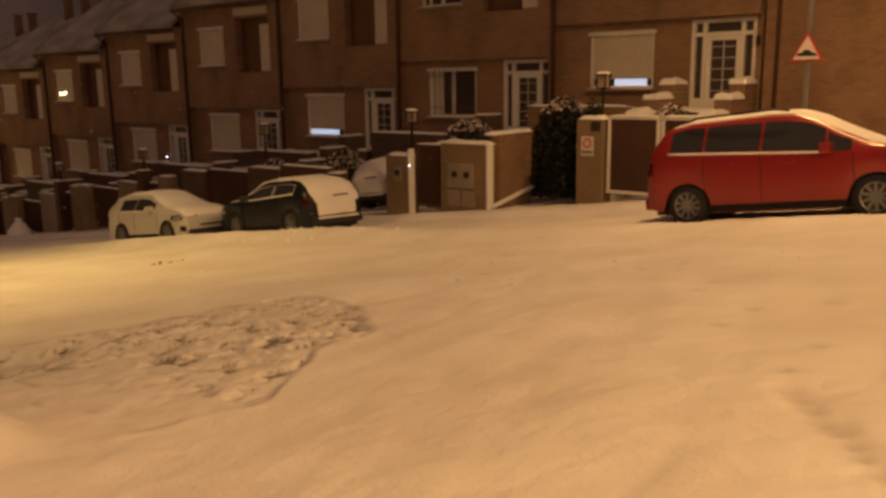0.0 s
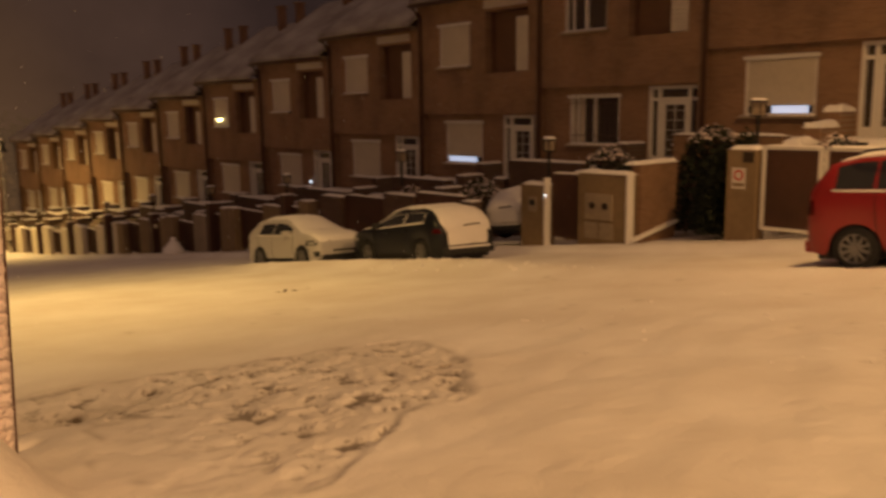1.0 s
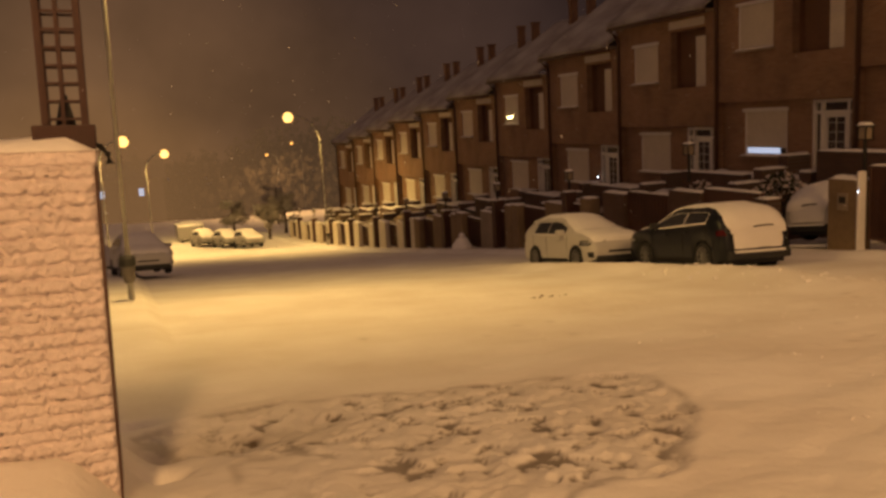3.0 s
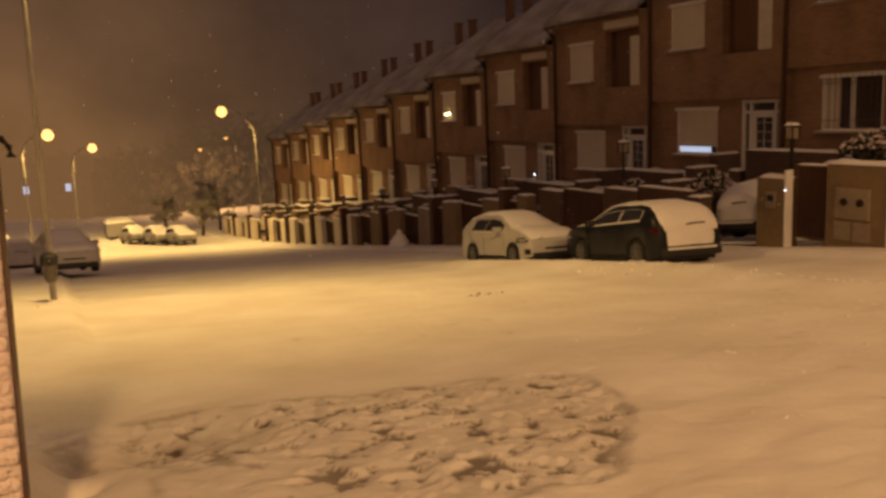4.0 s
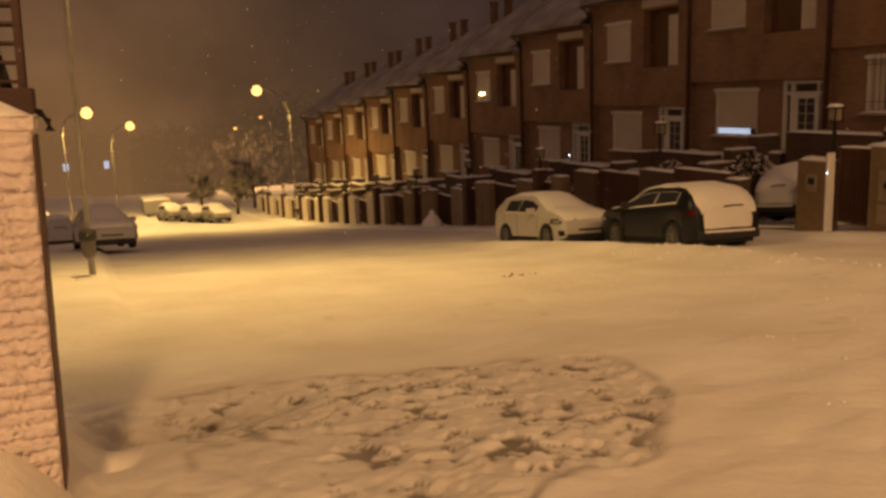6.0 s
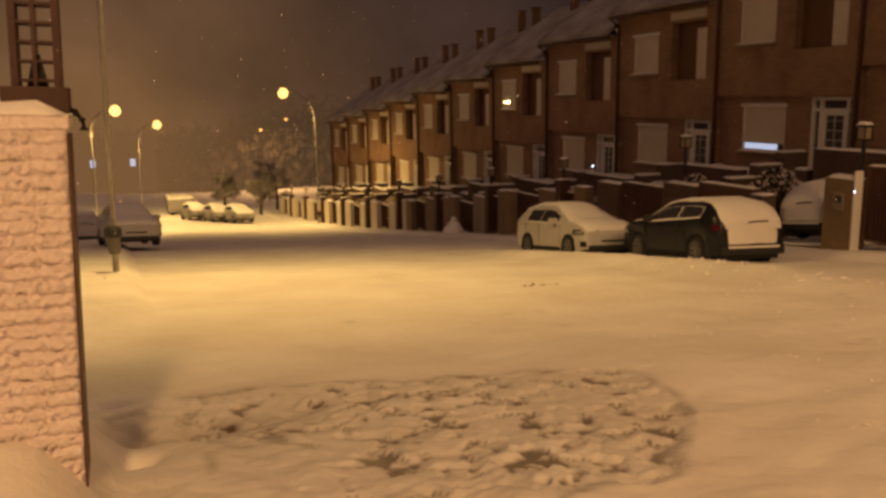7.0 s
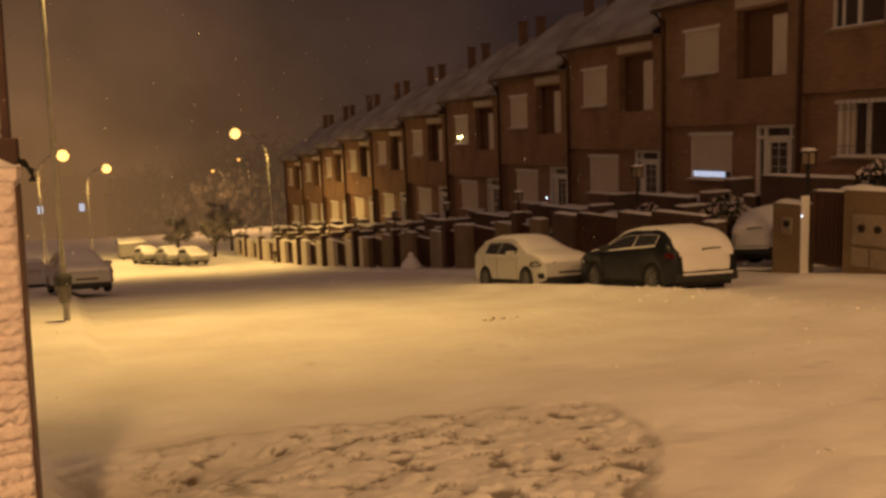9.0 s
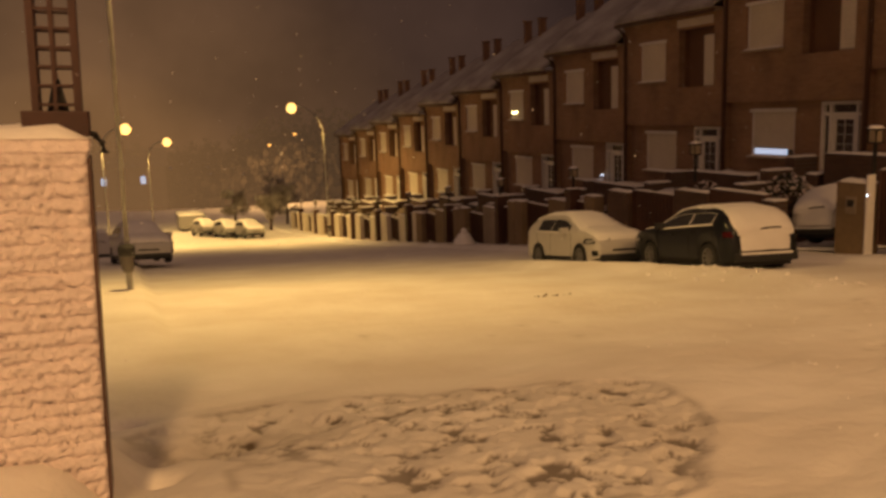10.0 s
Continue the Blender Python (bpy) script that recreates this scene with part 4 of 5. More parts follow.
def lantern(x, y, z0, z1, label="black iron lantern on a thin post with snow on top"):
    t = thing("garden_lantern", x, y, z0, label=label, category="lantern", group="garden lanterns")
    h = z1 - z0
    bm = bmesh.new()
    tube(bm, [(0, 0, 0), (0, 0, h - 0.34)], 0.045)
    part("post", bm, M_BLACK, t)
    s = 0.11
    for a, b in ((-s, -s), (-s, s), (s, -s), (s, s)):
        part("lantern_bar", boxes((a - 0.012, a + 0.012, b - 0.012, b + 0.012, h - 0.34, h - 0.06)), M_BLACK, t)
    part("lantern_base", boxes((-s - 0.02, s + 0.02, -s - 0.02, s + 0.02, h - 0.36, h - 0.335), bevel=0.006), M_BLACK, t)
    part("lantern_glass", boxes((-s + 0.015, s - 0.015, -s + 0.015, s - 0.015, h - 0.33, h - 0.065)), M_CONCRETE, t, "frosted glass with snow")
    part("lantern_roof", boxes((-s - 0.04, s + 0.04, -s - 0.04, s + 0.04, h - 0.06, h - 0.02), bevel=0.01), M_BLACK, t)
    part("lantern_snow", drift(-s - 0.04, s + 0.04, -s - 0.04, s + 0.04, h - 0.02, 0.07, y, 5), M_SNOW, t, smooth=True)
    return t


def gate(y0, y1, z0, z1, x, mat, label, bars=10, backing=None, frame_mat=None, snow=0.05):
    t = thing("garden_gate", x, y0, z0, label=label, category="gate", group="garden gates")
    w, h = y1 - y0, z1 - z0
    part("gate_frame", wall(0, 0.06, [0, 0.07, w - 0.07, w], [0, 0.07, h - 0.07, h], [(1, 1)]), frame_mat or mat, t)
    for i in range(bars):
        yy = 0.07 + (w - 0.14) * (i + 0.5) / bars
        part("gate_bar", boxes((0.012, 0.036, yy - 0.014, yy + 0.014, 0.072, h - 0.072)), mat, t)
    if backing:
        part("gate_sheet", boxes((0.042, 0.056, 0.072, w - 0.072, 0.072, h - 0.072)), backing, t)
    if snow:
        part("gate_snow", drift(-0.02, 0.08, 0, w, h, snow, y0, 8), M_SNOW, t, smooth=True)
    return t


def shrub(x, y, z, r, h, n, label, mat=None, snowy=0.3, seed=1, name="shrub", cat="shrub"):
    """A bush of many small leaf clumps, snow lying on its upper side."""
    rnd = random.Random(seed)
    t = thing(name, x, y, z, label=label, category=cat)
    for which, m in (("leaves", mat or M_HEDGE), ("snow_on_leaves", M_SNOWY))[: 2 if snowy else 1]:
        bm = bmesh.new()
        for i in range(n if which == "leaves" else int(n * snowy)):
            a, q = rnd.uniform(0, math.tau), rnd.random() ** 0.5
            zz = rnd.random()
            rr = r * q * (1.0 - 0.45 * zz * zz)
            p = Vector((rr * math.cos(a), rr * math.sin(a), h * (0.06 + 0.94 * zz) * (1 - 0.25 * q * q)))
            if which != "leaves":
                p.z = h * (0.62 + 0.42 * zz) * (1 - 0.30 * q * q)
            s = rnd.uniform(0.05, 0.12) * (0.6 + r * 0.5)
            m4 = Matrix.Translation(p) @ Euler((rnd.uniform(-0.8, 0.8), rnd.uniform(-0.8, 0.8), a)).to_matrix().to_4x4()
            if which == "leaves":
                vs = [bm.verts.new(m4 @ Vector(v)) for v in ((-s, 0, 0), (0, -s * 0.5, s * 0.15), (s, 0, 0), (0, s * 0.5, s * 0.15))]
                bm.faces.new(vs)
            else:
                bmesh.ops.create_icosphere(bm, subdivisions=1, radius=s * rnd.uniform(0.25, 0.6), matrix=m4 @ Matrix.Diagonal((1.5, 1.0, 0.35, 1)))
        part(which, bm, m, t, kind="stuff", smooth=which != "leaves")
    return t


# --- house one: white gate, pillar with letter slot and no-parking plate, lantern
fw = thing("front_wall", label="ochre gate pillar and low wall before the terrace", category="wall", group="front walls")
gp = pillar(fw, 8.05, 8.73, 1.19)
# near-black block on the face, painted shade in place of a real hole
part("letter_slot", boxes((WALL_X - 0.012, WALL_X + 0.02, 8.12, 8.36, 0.92, 1.14)), M_DARK, gp)
pl = part("no_parking_plate", boxes((WALL_X - 0.02, WALL_X - 0.002, 8.28, 8.60, 0.35, 0.80), bevel=0.006), M_SIGNWHITE, gp, "white no-parking plate with red ring")
bm = bmesh.new()
N = 20
for ra, rb in ((0.075, 0.115),):
    v0 = [bm.verts.new((WALL_X - 0.024, 8.44 + ra * math.cos(a * math.tau / N), 0.64 + ra * math.sin(a * math.tau / N))) for a in range(N)]
    v1 = [bm.verts.new((WALL_X - 0.024, 8.44 + rb * math.cos(a * math.tau / N), 0.64 + rb * math.sin(a * math.tau / N))) for a in range(N)]
    for a in range(N):
        bm.faces.new((v0[a], v0[(a + 1) % N], v1[(a + 1) % N], v1[a]))
part("red_ring", bm, M_SIGNRED, pl)
part("plate_text", boxes((WALL_X - 0.026, WALL_X - 0.0205, 8.31, 8.57, 0.40, 0.47)), M_OCHRE, pl)
pillar(fw, 4.3, 4.75, 1.15)
part("low_wall", boxes((WALL_X + 0.05, WALL_X + 0.3, -3.0, 4.3, pg(1) - 0.6, 0.75)), M_BRICK, fw)
gate(6.72, 7.98, -0.50, 1.27, WALL_X + 0.1, M_BROWN, "white-framed iron gate with upright bars over brown sheet", 13, M_BROWN, M_WHITE)
gate(4.78, 6.68, -0.30, 1.27, WALL_X + 0.1, M_BROWN, "wide white-framed iron driveway gate over brown sheet", 18, M_BROWN, M_WHITE)
lantern(14.85, 8.25, 1.15, 2.24)
shrub(16.0, 7.0, 0.0, 0.9, 1.5, 500, "snow-dusted shrub behind the gate", snowy=0.3, seed=4)

# --- house two: driveway with its side wall, hedge, meter wall, small gate, post
fw = thing("front_wall", label="ochre meter wall and driveway wall with snow on top", category="wall", group="front walls")
mw = part("meter_wall", boxes((WALL_X, WALL_X + 0.4, 11.31, 12.82, pg(12) - 0.3, 0.50), bevel=0.015), M_OCHRE, fw)
part("meter_wall_snow", drift(WALL_X - 0.03, WALL_X + 0.43, 11.25, 12.86, 0.50, 0.09, 5, 12), M_SNOW, mw, smooth=True)
part("edge_snow", boxes((WALL_X - 0.03, WALL_X + 0.2, 11.24, 11.33, pg(12) - 0.1, 0.52), bevel=0.02), M_SNOW, mw)
mb = part("meter_box", boxes((WALL_X - 0.05, WALL_X - 0.002, 11.72, 12.56, -0.66, 0.0), bevel=0.012), M_CONCRETE, mw, "cream meter box with two round dials")
for yy in (11.93, 12.32):
    bm = bmesh.new()
    bmesh.ops.create_cone(bm, cap_ends=True, segments=18, radius1=0.085, radius2=0.085, depth=0.03, matrix=Matrix.Translation((WALL_X - 0.062, yy, -0.30)) @ Matrix.Rotation(radians(90), 4, "Y"))
    part("dial", bm, M_DARK, mb)
for yy in (11.70, 12.16):
    part("meter_hatch", boxes((WALL_X - 0.03, WALL_X - 0.002, yy, yy + 0.42, -1.14, -0.72), bevel=0.01), M_CONCRETE, mw)
# driveway side wall running back from the street
bm = bmesh.new()
box(bm, WALL_X + 0.402, 16.45, 11.2, 11.5, -1.6, 0.74)
part("driveway_wall", bm, M_BRICK_X, fw)
part("driveway_wall_snow", drift(WALL_X + 0.1, 16.5, 11.16, 11.54, 0.74, 0.09, 9, 12), M_SNOW, fw, smooth=True)
bm = bmesh.new()
box(bm, WALL_X + 0.02, 16.5, 11.10, 11.196, -0.08, 0.02, bevel=0.02, m=Matrix(((1, 0, 0, 0), (0, 1, 0, 0), (0.165, 0, 1, -1.05 - 0.165 * 14.53), (0, 0, 0, 1))))
part("driveway_ledge", bm, M_SNOW, fw, "snow lying along the foot of the wall")
part("garage_door", slats(18.3, 18.4, 8.8, 11.2, -1.3, 0.7, 16), M_BROWN, fw)
part("garage_front", boxes((18.25, 18.6, 8.7, 11.2, 0.7, 1.2)), M_BRICK, fw)
for i in range(3):
    shrub(15.1 + 0.3 * i, 9.08 + 0.32 * i, pg(9) - 0.05, 0.55, 2.25 - 0.16 * i, 1500, "tall dark evergreen hedge beside the driveway", snowy=0, seed=30 + i, name="hedge", cat="hedge")
for i in range(3):
    shrub(16.9 + 0.25 * i, 10.95 - 0.55 * i, pg(11) - 0.05, 0.62, 2.55 + 0.1 * i, 1700, "tall dark evergreen hedge beside the driveway", snowy=0, seed=36 + i, name="hedge", cat="hedge")
shrub(17.2, 10.6, 0.9, 0.7, 0.75, 420, "snow-laden shrub above the driveway", snowy=0.35, seed=8)
shrub(16.6, 13.4, 0.2, 0.75, 0.9, 500, "snow-laden shrub behind the wall", snowy=0.35, seed=11)
gate(12.86, 13.86, -1.28, 0.42, WALL_X + 0.25, M_BROWN, "dark red-brown barred garden gate", 8, M_BROWN)
lp = pillar(fw, 13.97, 14.79, 0.10)
part("gate_edge", boxes((WALL_X - 0.02, WALL_X + 0.2, 13.89, 13.962, pg(14) - 0.1, 0.30), bevel=0.02), M_SNOW, fw, "snow packed on the gate post")
part("intercom", boxes((WALL_X - 0.03, WALL_X - 0.002, 14.2, 14.5, -0.62, -0.22), bevel=0.01), M_CONCRETE, lp)
part("intercom_grille", boxes((WALL_X - 0.036, WALL_X - 0.031, 14.26, 14.44, -0.45, -0.30)), M_TRIM, lp)
part("gate_lamp", boxes((WALL_X - 0.05, WALL_X - 0.022, 13.89, 13.912, -0.17, -0.148)), M_ROOMCOOL, fw, "tiny lit lamp")
lantern(14.8, 14.05, 0.08, 1.34)
car("white_parked_hatchback", 3.9, 1.70, 1.50, M_CARWHITE, 0.95, 0.95, 17.05, 15.98, 0, "hatchback in a driveway, its tailgate plastered with snow", "suv", 0.05, True, lift=0.22)
sl = drift(14.55, 19.5, 14.7, 16.7, 0, 0.04, 4, 8, zfun=lambda x, y: street(x, y) + 0.21)
tagged(part("driveway", sl, M_SNOW, None, smooth=True), "raised snowy driveway slab", "driveway", kind="structure")

# --- house three: wall, dark gates behind the parked cars
fw = thing("front_wall", label="ochre pillar and brown wall with snow cap", category="wall", group="front walls")
pillar(fw, 16.75, 17.2, -0.55, M_BRICK_DARK, cap=0.05)
part("wall_panel", boxes((WALL_X + 0.1, WALL_X + 0.32, 17.2, 19.4, pg(18) - 0.3, -0.42), bevel=0.01), M_BROWN, fw)
part("panel_snow", drift(WALL_X + 0.07, WALL_X + 0.35, 17.2, 19.4, -0.42, 0.05, 2, 12), M_SNOW, fw, smooth=True)
pillar(fw, 19.4, 20.9, -0.55, M_BRICK_DARK, cap=0.05)
lantern(14.8, 20.3, -0.3, 0.85)
gate(20.95, 23.3, -2.3, -0.75, WALL_X + 0.15, M_BROWN, "dark brown driveway gate", 12, M_BROWN)
pillar(fw, 23.35, 24.6, -0.85, M_BRICK_DARK, cap=0.05)
shrub(16.4, 18.3, -1.5, 0.9, 1.5, 500, "snow-laden shrub behind the wall", snowy=0.35, seed=15)
shrub(16.6, 22.0, -2.0, 0.9, 1.5, 500, "snow-laden shrub behind the gate", snowy=0.3, seed=16)


# --- the houses further down: pillars, gates, wall panels in a steady rhythm
def frontage(k):
    y0 = 6.25 + PITCH * (k - 2)
    f = thing("front_wall", label="row of ochre pillars and wall panels, snow on their tops", category="wall", group="front walls")
    rnd = random.Random(k)

    def at(u, h):
        return pg(y0 + u) + h
    # cream from k = 8: lamplight and plastered snow put into the wall colour
    pm = M_SHUTTER if k >= 8 else M_OCHRE
    j = [rnd.uniform(-0.14, 0.14) for _ in range(6)]
    pillar(f, y0 + 0.0, y0 + 0.62, at(0.2, 1.80 + j[0]), pm, cap=0.05)
    gate(y0 + 0.64, y0 + 1.60, at(1, 0.05), at(1, 1.62), WALL_X + 0.28, M_BROWN, "dark brown barred garden gate", 7, M_BROWN)
    pillar(f, y0 + 1.62, y0 + 1.98, at(1.8, 2.10 + j[1]), M_BROWN, cap=0.04)
    part("wall_panel", boxes((WALL_X + 0.1, WALL_X + 0.32, y0 + 1.98, y0 + 3.5, at(2.5, -0.3), at(2.5, 1.68 + j[2])), bevel=0.01), M_SHUTTER if k >= 8 else (M_OCHRE if k % 2 else M_CONCRETE), f)
    part("panel_snow", drift(WALL_X + 0.07, WALL_X + 0.35, y0 + 1.98, y0 + 3.5, at(2.5, 1.68 + j[2]), 0.05, k, 8), M_SNOW, f, smooth=True)
    gate(y0 + 3.52, y0 + 5.6 + j[3], at(4.8, 0.05), at(4.8, 1.62 + j[4]), WALL_X + 0.3, M_BROWN, "dark brown driveway gate", 12, M_BROWN)
    pillar(f, y0 + 5.62 + j[3], y0 + 6.38, at(6.2, 1.78 + j[5]), pm, cap=0.05)
    lantern(14.75, y0 + 1.8, at(1.8, 2.0), at(1.8, 2.95))
    shrub(16.3, y0 + 2.6 + rnd.random(), at(3, 0), 0.8, rnd.uniform(1.5, 2.0), 320, "snow-dusted shrub behind the front wall", snowy=0.3, seed=50 + k)
    shrub(16.8, y0 + 5.0, at(5, 0.3), 0.8, rnd.uniform(1.3, 1.8), 320, "snow-dusted shrub behind the front wall", snowy=0.3, seed=90 + k)


for k in range(5, len(DOOR_TOP)):
    frontage(k)

bm = bmesh.new()
for q, (r0, z0_) in enumerate(((0.55, 0.0), (0.36, 0.28), (0.16, 0.62))):
    bmesh.ops.create_icosphere(bm, subdivisions=2, radius=r0, matrix=Matrix.Translation((0, 0, z0_)) @ Matrix.Diagonal((1, 1, 0.8, 1)))
for v in bm.verts:
    v.co += Vector((1, 1, 0.5)) * 0.06 * noise.noise(v.co * 3)
sp = part("snow_pile", bm, M_SNOW, None, smooth=True)
sp.location = (14.1, 36.6, pg(36.6) + 0.05)
tagged(sp, "small heap of snow against the front wall", "snow heap")

# --- lit lamp in an upper window of the sixth house down the row
t = thing("window_light", FRONT + 0.05, 42.9, 1.72, label="small warm lights glowing behind an upper window", category="lamp")
for dy, dz in ((0.0, 0.0), (0.28, 0.02), (-0.2, 0.06)):
    bm = bmesh.new()
    bmesh.ops.create_icosphere(bm, subdivisions=2, radius=0.05, matrix=Matrix.Translation((0, dy, dz)))
    part("bulb", bm, M_ROOMWARM, t)

t = thing("door_light", FRONT + 0.18, 34.0, -1.24, label="tiny bluish light beside a dark front door", category="lamp")
bm = bmesh.new()
bmesh.ops.create_icosphere(bm, subdivisions=2, radius=0.036)
part("bulb", bm, M_ROOMCOOL, t)
part("bracket", boxes((0.03, 0.13, -0.02, 0.02, -0.02, 0.02)), M_BLACK, t)

# ---------------------------------------------------------------- bump sign on a tall post
s = thing("road_sign", 14.17, 3.62, ground_z(14.2, 3.62) - 0.02, label="triangular speed-bump warning sign fixed to a lamp post", category="road sign")
zb, zt, hw = 2.55, 3.09, 0.305


def triangle(scale, x, mat, name, label=""):
    c = (zb * 2 + zt) / 3
    bm = bmesh.new()
    pts = [(-hw * scale, c + (zb - c) * scale), (hw * scale, c + (zb - c) * scale), (0, c + (zt - c) * scale)]
    a, b = [bm.verts.new((x, y, z)) for y, z in pts], [bm.verts.new((x + 0.012, y, z)) for y, z in pts]
    bm.faces.new(a)
    bm.faces.new(b[::-1])
    for i in range(3):
        j = (i + 1) % 3
        bm.faces.new((a[i], b[i], b[j], a[j]))
    bmesh.ops.recalc_face_normals(bm, faces=bm.faces)
    return part(name, bm, mat, s, label)


triangle(1.0, -0.03, M_SIGNRED, "sign_plate", "red-bordered triangular plate")
triangle(0.80, -0.046, M_SIGNWHITE, "sign_face", "white snow-flecked face")
bm = bmesh.new()
vs = [bm.verts.new((-0.05, y, zb + 0.1 + z)) for y, z in ((-0.19, 0), (0.19, 0), (0.17, 0.05), (0.08, 0.07), (0.05, 0.11), (-0.05, 0.11), (-0.08, 0.07), (-0.17, 0.05))]
bm.faces.new(vs)
part("bump_symbol", bm, M_SIGNBLACK, s)

part("bracket", boxes((-0.018, 0.03, -0.05, 0.05, zb + 0.05, zb + 0.10), (-0.018, 0.03, -0.05, 0.05, zb + 0.35, zb + 0.40)), M_STEEL, s)

# ---------------------------------------------------------------- brick wall end beside the camera
wl_ = thing("brick_garden_wall", -2.1, 3.80, 0.0, label="brick garden wall plastered with wind-blown snow", category="wall")
wl_.matrix_basis = pose(-1.115, 3.80, 0.0, 0, 2.0, 0) @ pose(-0.985, 0, 0)
X0, X1, TOP = -1.9, 0.945, 1.95
part("wall_core", boxes((X0, X1 - 0.012, -0.181, 0.17, -0.2, TOP - 0.01)), M_SNOWY, wl_)
bm = bmesh.new()
box(bm, X1 - 0.0105, X1 - 0.002, -0.19, 0.17, 0.0, TOP - 0.03)
part("corner_rod", bm, M_BROWN, wl_, "rusty steel edge strip")

# pieces: snow-caked bricks in their courses
rnd = random.Random(7)


def caked_brick(seed, length=0.25):
    """A brick whose face is plastered with lumpy wind-blown snow."""
    r = random.Random(seed)
    bm = bmesh.new()
    nx, nz = int(length / 0.0125), 5
    g = {}
    for i in range(nx + 1):
        for j in range(nz + 1):
            e = min(1, 0.45 + min(i, nx - i) * 0.4) * min(1, min(j, nz - j) * 0.9)
            out = 0.011 + 0.013 * e + 0.022 * max(0, noise.noise((i * 0.7 + seed * 9, j * 0.8, seed))) + 0.022 * noise.noise((i * 0.95 + seed, j * 1.1, seed * 5))
            sag = 0.010 * noise.noise((i * 0.33 + seed * 3, j * 0.3, 4))
            g[i, j] = bm.verts.new((length * i / nx + r.uniform(-0.002, 0.002), -out + r.uniform(-0.005, 0.005), 0.054 * j / nz + sag + r.uniform(-0.003, 0.003)))
    back = {(i, j): bm.verts.new((length * i / nx, 0.02, 0.054 * j / nz)) for i in (0, nx) for j in (0, nz)}
    for i in range(nx):
        for j in range(nz):
            bm.faces.new((g[i, j], g[i + 1, j], g[i + 1, j + 1], g[i, j + 1]))
    bm.faces.new([back[0, 0]] + [g[0, j] for j in range(nz + 1)] + [back[0, nz]])
    bm.faces.new([back[nx, nz]] + [g[nx, j] for j in range(nz, -1, -1)] + [back[nx, 0]])
    bm.faces.new([back[0, nz]] + [g[i, nz] for i in range(nx + 1)] + [back[nx, nz]])
    bm.faces.new([back[nx, 0]] + [g[i, 0] for i in range(nx, -1, -1)] + [back[0, 0]])
    me = bpy.data.meshes.new("brick")
    bm.to_mesh(me)
    bm.free()
    for p in me.polygons:
        p.use_smooth = True
    me.materials.append(M_SNOWY)
    return me


wall_bricks = [caked_brick(i) for i in range(16)]
half_bricks = [caked_brick(20 + i, 0.125) for i in range(5)]
for row in range(31):
    z = 0.22 + row * 0.0575
    if z + 0.056 > TOP:
        break
    xx = X1 - 0.012
    first = row % 2
    while xx > X1 - 1.1:
        ln, pool = (0.125, half_bricks) if first else (0.25, wall_bricks)
        first = 0
        ob = new("brick", rnd.choice(pool))
        ob.parent = wl_
        ob.matrix_basis = pose(xx - ln, -0.17 + rnd.uniform(-0.004, 0.004), z + rnd.uniform(-0.003, 0.003), rnd.uniform(-2, 2), rnd.uniform(-0.5, 0.5), rnd.uniform(-0.7, 0.7))
        xx -= ln - 0.012
part("coping", boxes((X0, X1 + 0.0, -0.19, 0.2, TOP - 0.008, TOP + 0.05), bevel=0.012), M_SNOWY, wl_)
part("coping_snow", drift(X0, X1 + 0.01, -0.2, 0.21, TOP + 0.05, 0.06, 3, 22), M_SNOW, wl_, smooth=True)

lt = thing("lattice_column", -1.165, 3.78, TOP + 0.03, label="rust-brown metal lattice column on the snowy wall end", category="ornament")
lt.matrix_basis = pose(-1.195, 3.80, TOP + 0.02, 0, 2.0, 0)
part("plinth", boxes((-0.125, 0.112, -0.115, 0.10, 0.02, 0.135), bevel=0.006), M_RUST, lt)
for a in (-0.088, 0.062):
    for b in (-0.075, 0.05):
        part("upright", boxes((a, a + 0.026, b, b + 0.026, 0.10, 1.9)), M_RUST, lt)
for b in (-0.070, 0.055):
    part("mullion", boxes((-0.011, 0.003, b, b + 0.015, 0.10, 1.9)), M_RUST, lt)
    for i in range(24):
        part("crossbar", boxes((-0.062, -0.0112, b - 0.001, b + 0.016, 0.155 + i * 0.072, 0.165 + i * 0.072)), M_RUST, lt)
        part("crossbar", boxes((0.0032, 0.062, b - 0.001, b + 0.016, 0.155 + i * 0.072, 0.165 + i * 0.072)), M_RUST, lt)
part("cap", boxes((-0.11, 0.11, -0.10, 0.10, 1.9, 1.96), bevel=0.01), M_RUST, lt)
bm = bmesh.new()
bmesh.ops.create_cone(bm, cap_ends=True, segments=10, radius1=0.05, radius2=0.012, depth=0.16, matrix=Matrix.Translation((0, 0, 0.18)))
part("finial", bm, M_BLACK, lt, smooth=True)
bm = bmesh.new()
tube(bm, [(0.09, -0.05, 0.05), (0.13, -0.06, 0.04), (0.155, -0.06, 0.01), (0.16, -0.06, -0.03)], [0.014, 0.016, 0.014, 0.02], 6)
part("hinge_hook", bm, M_BLACK, lt)

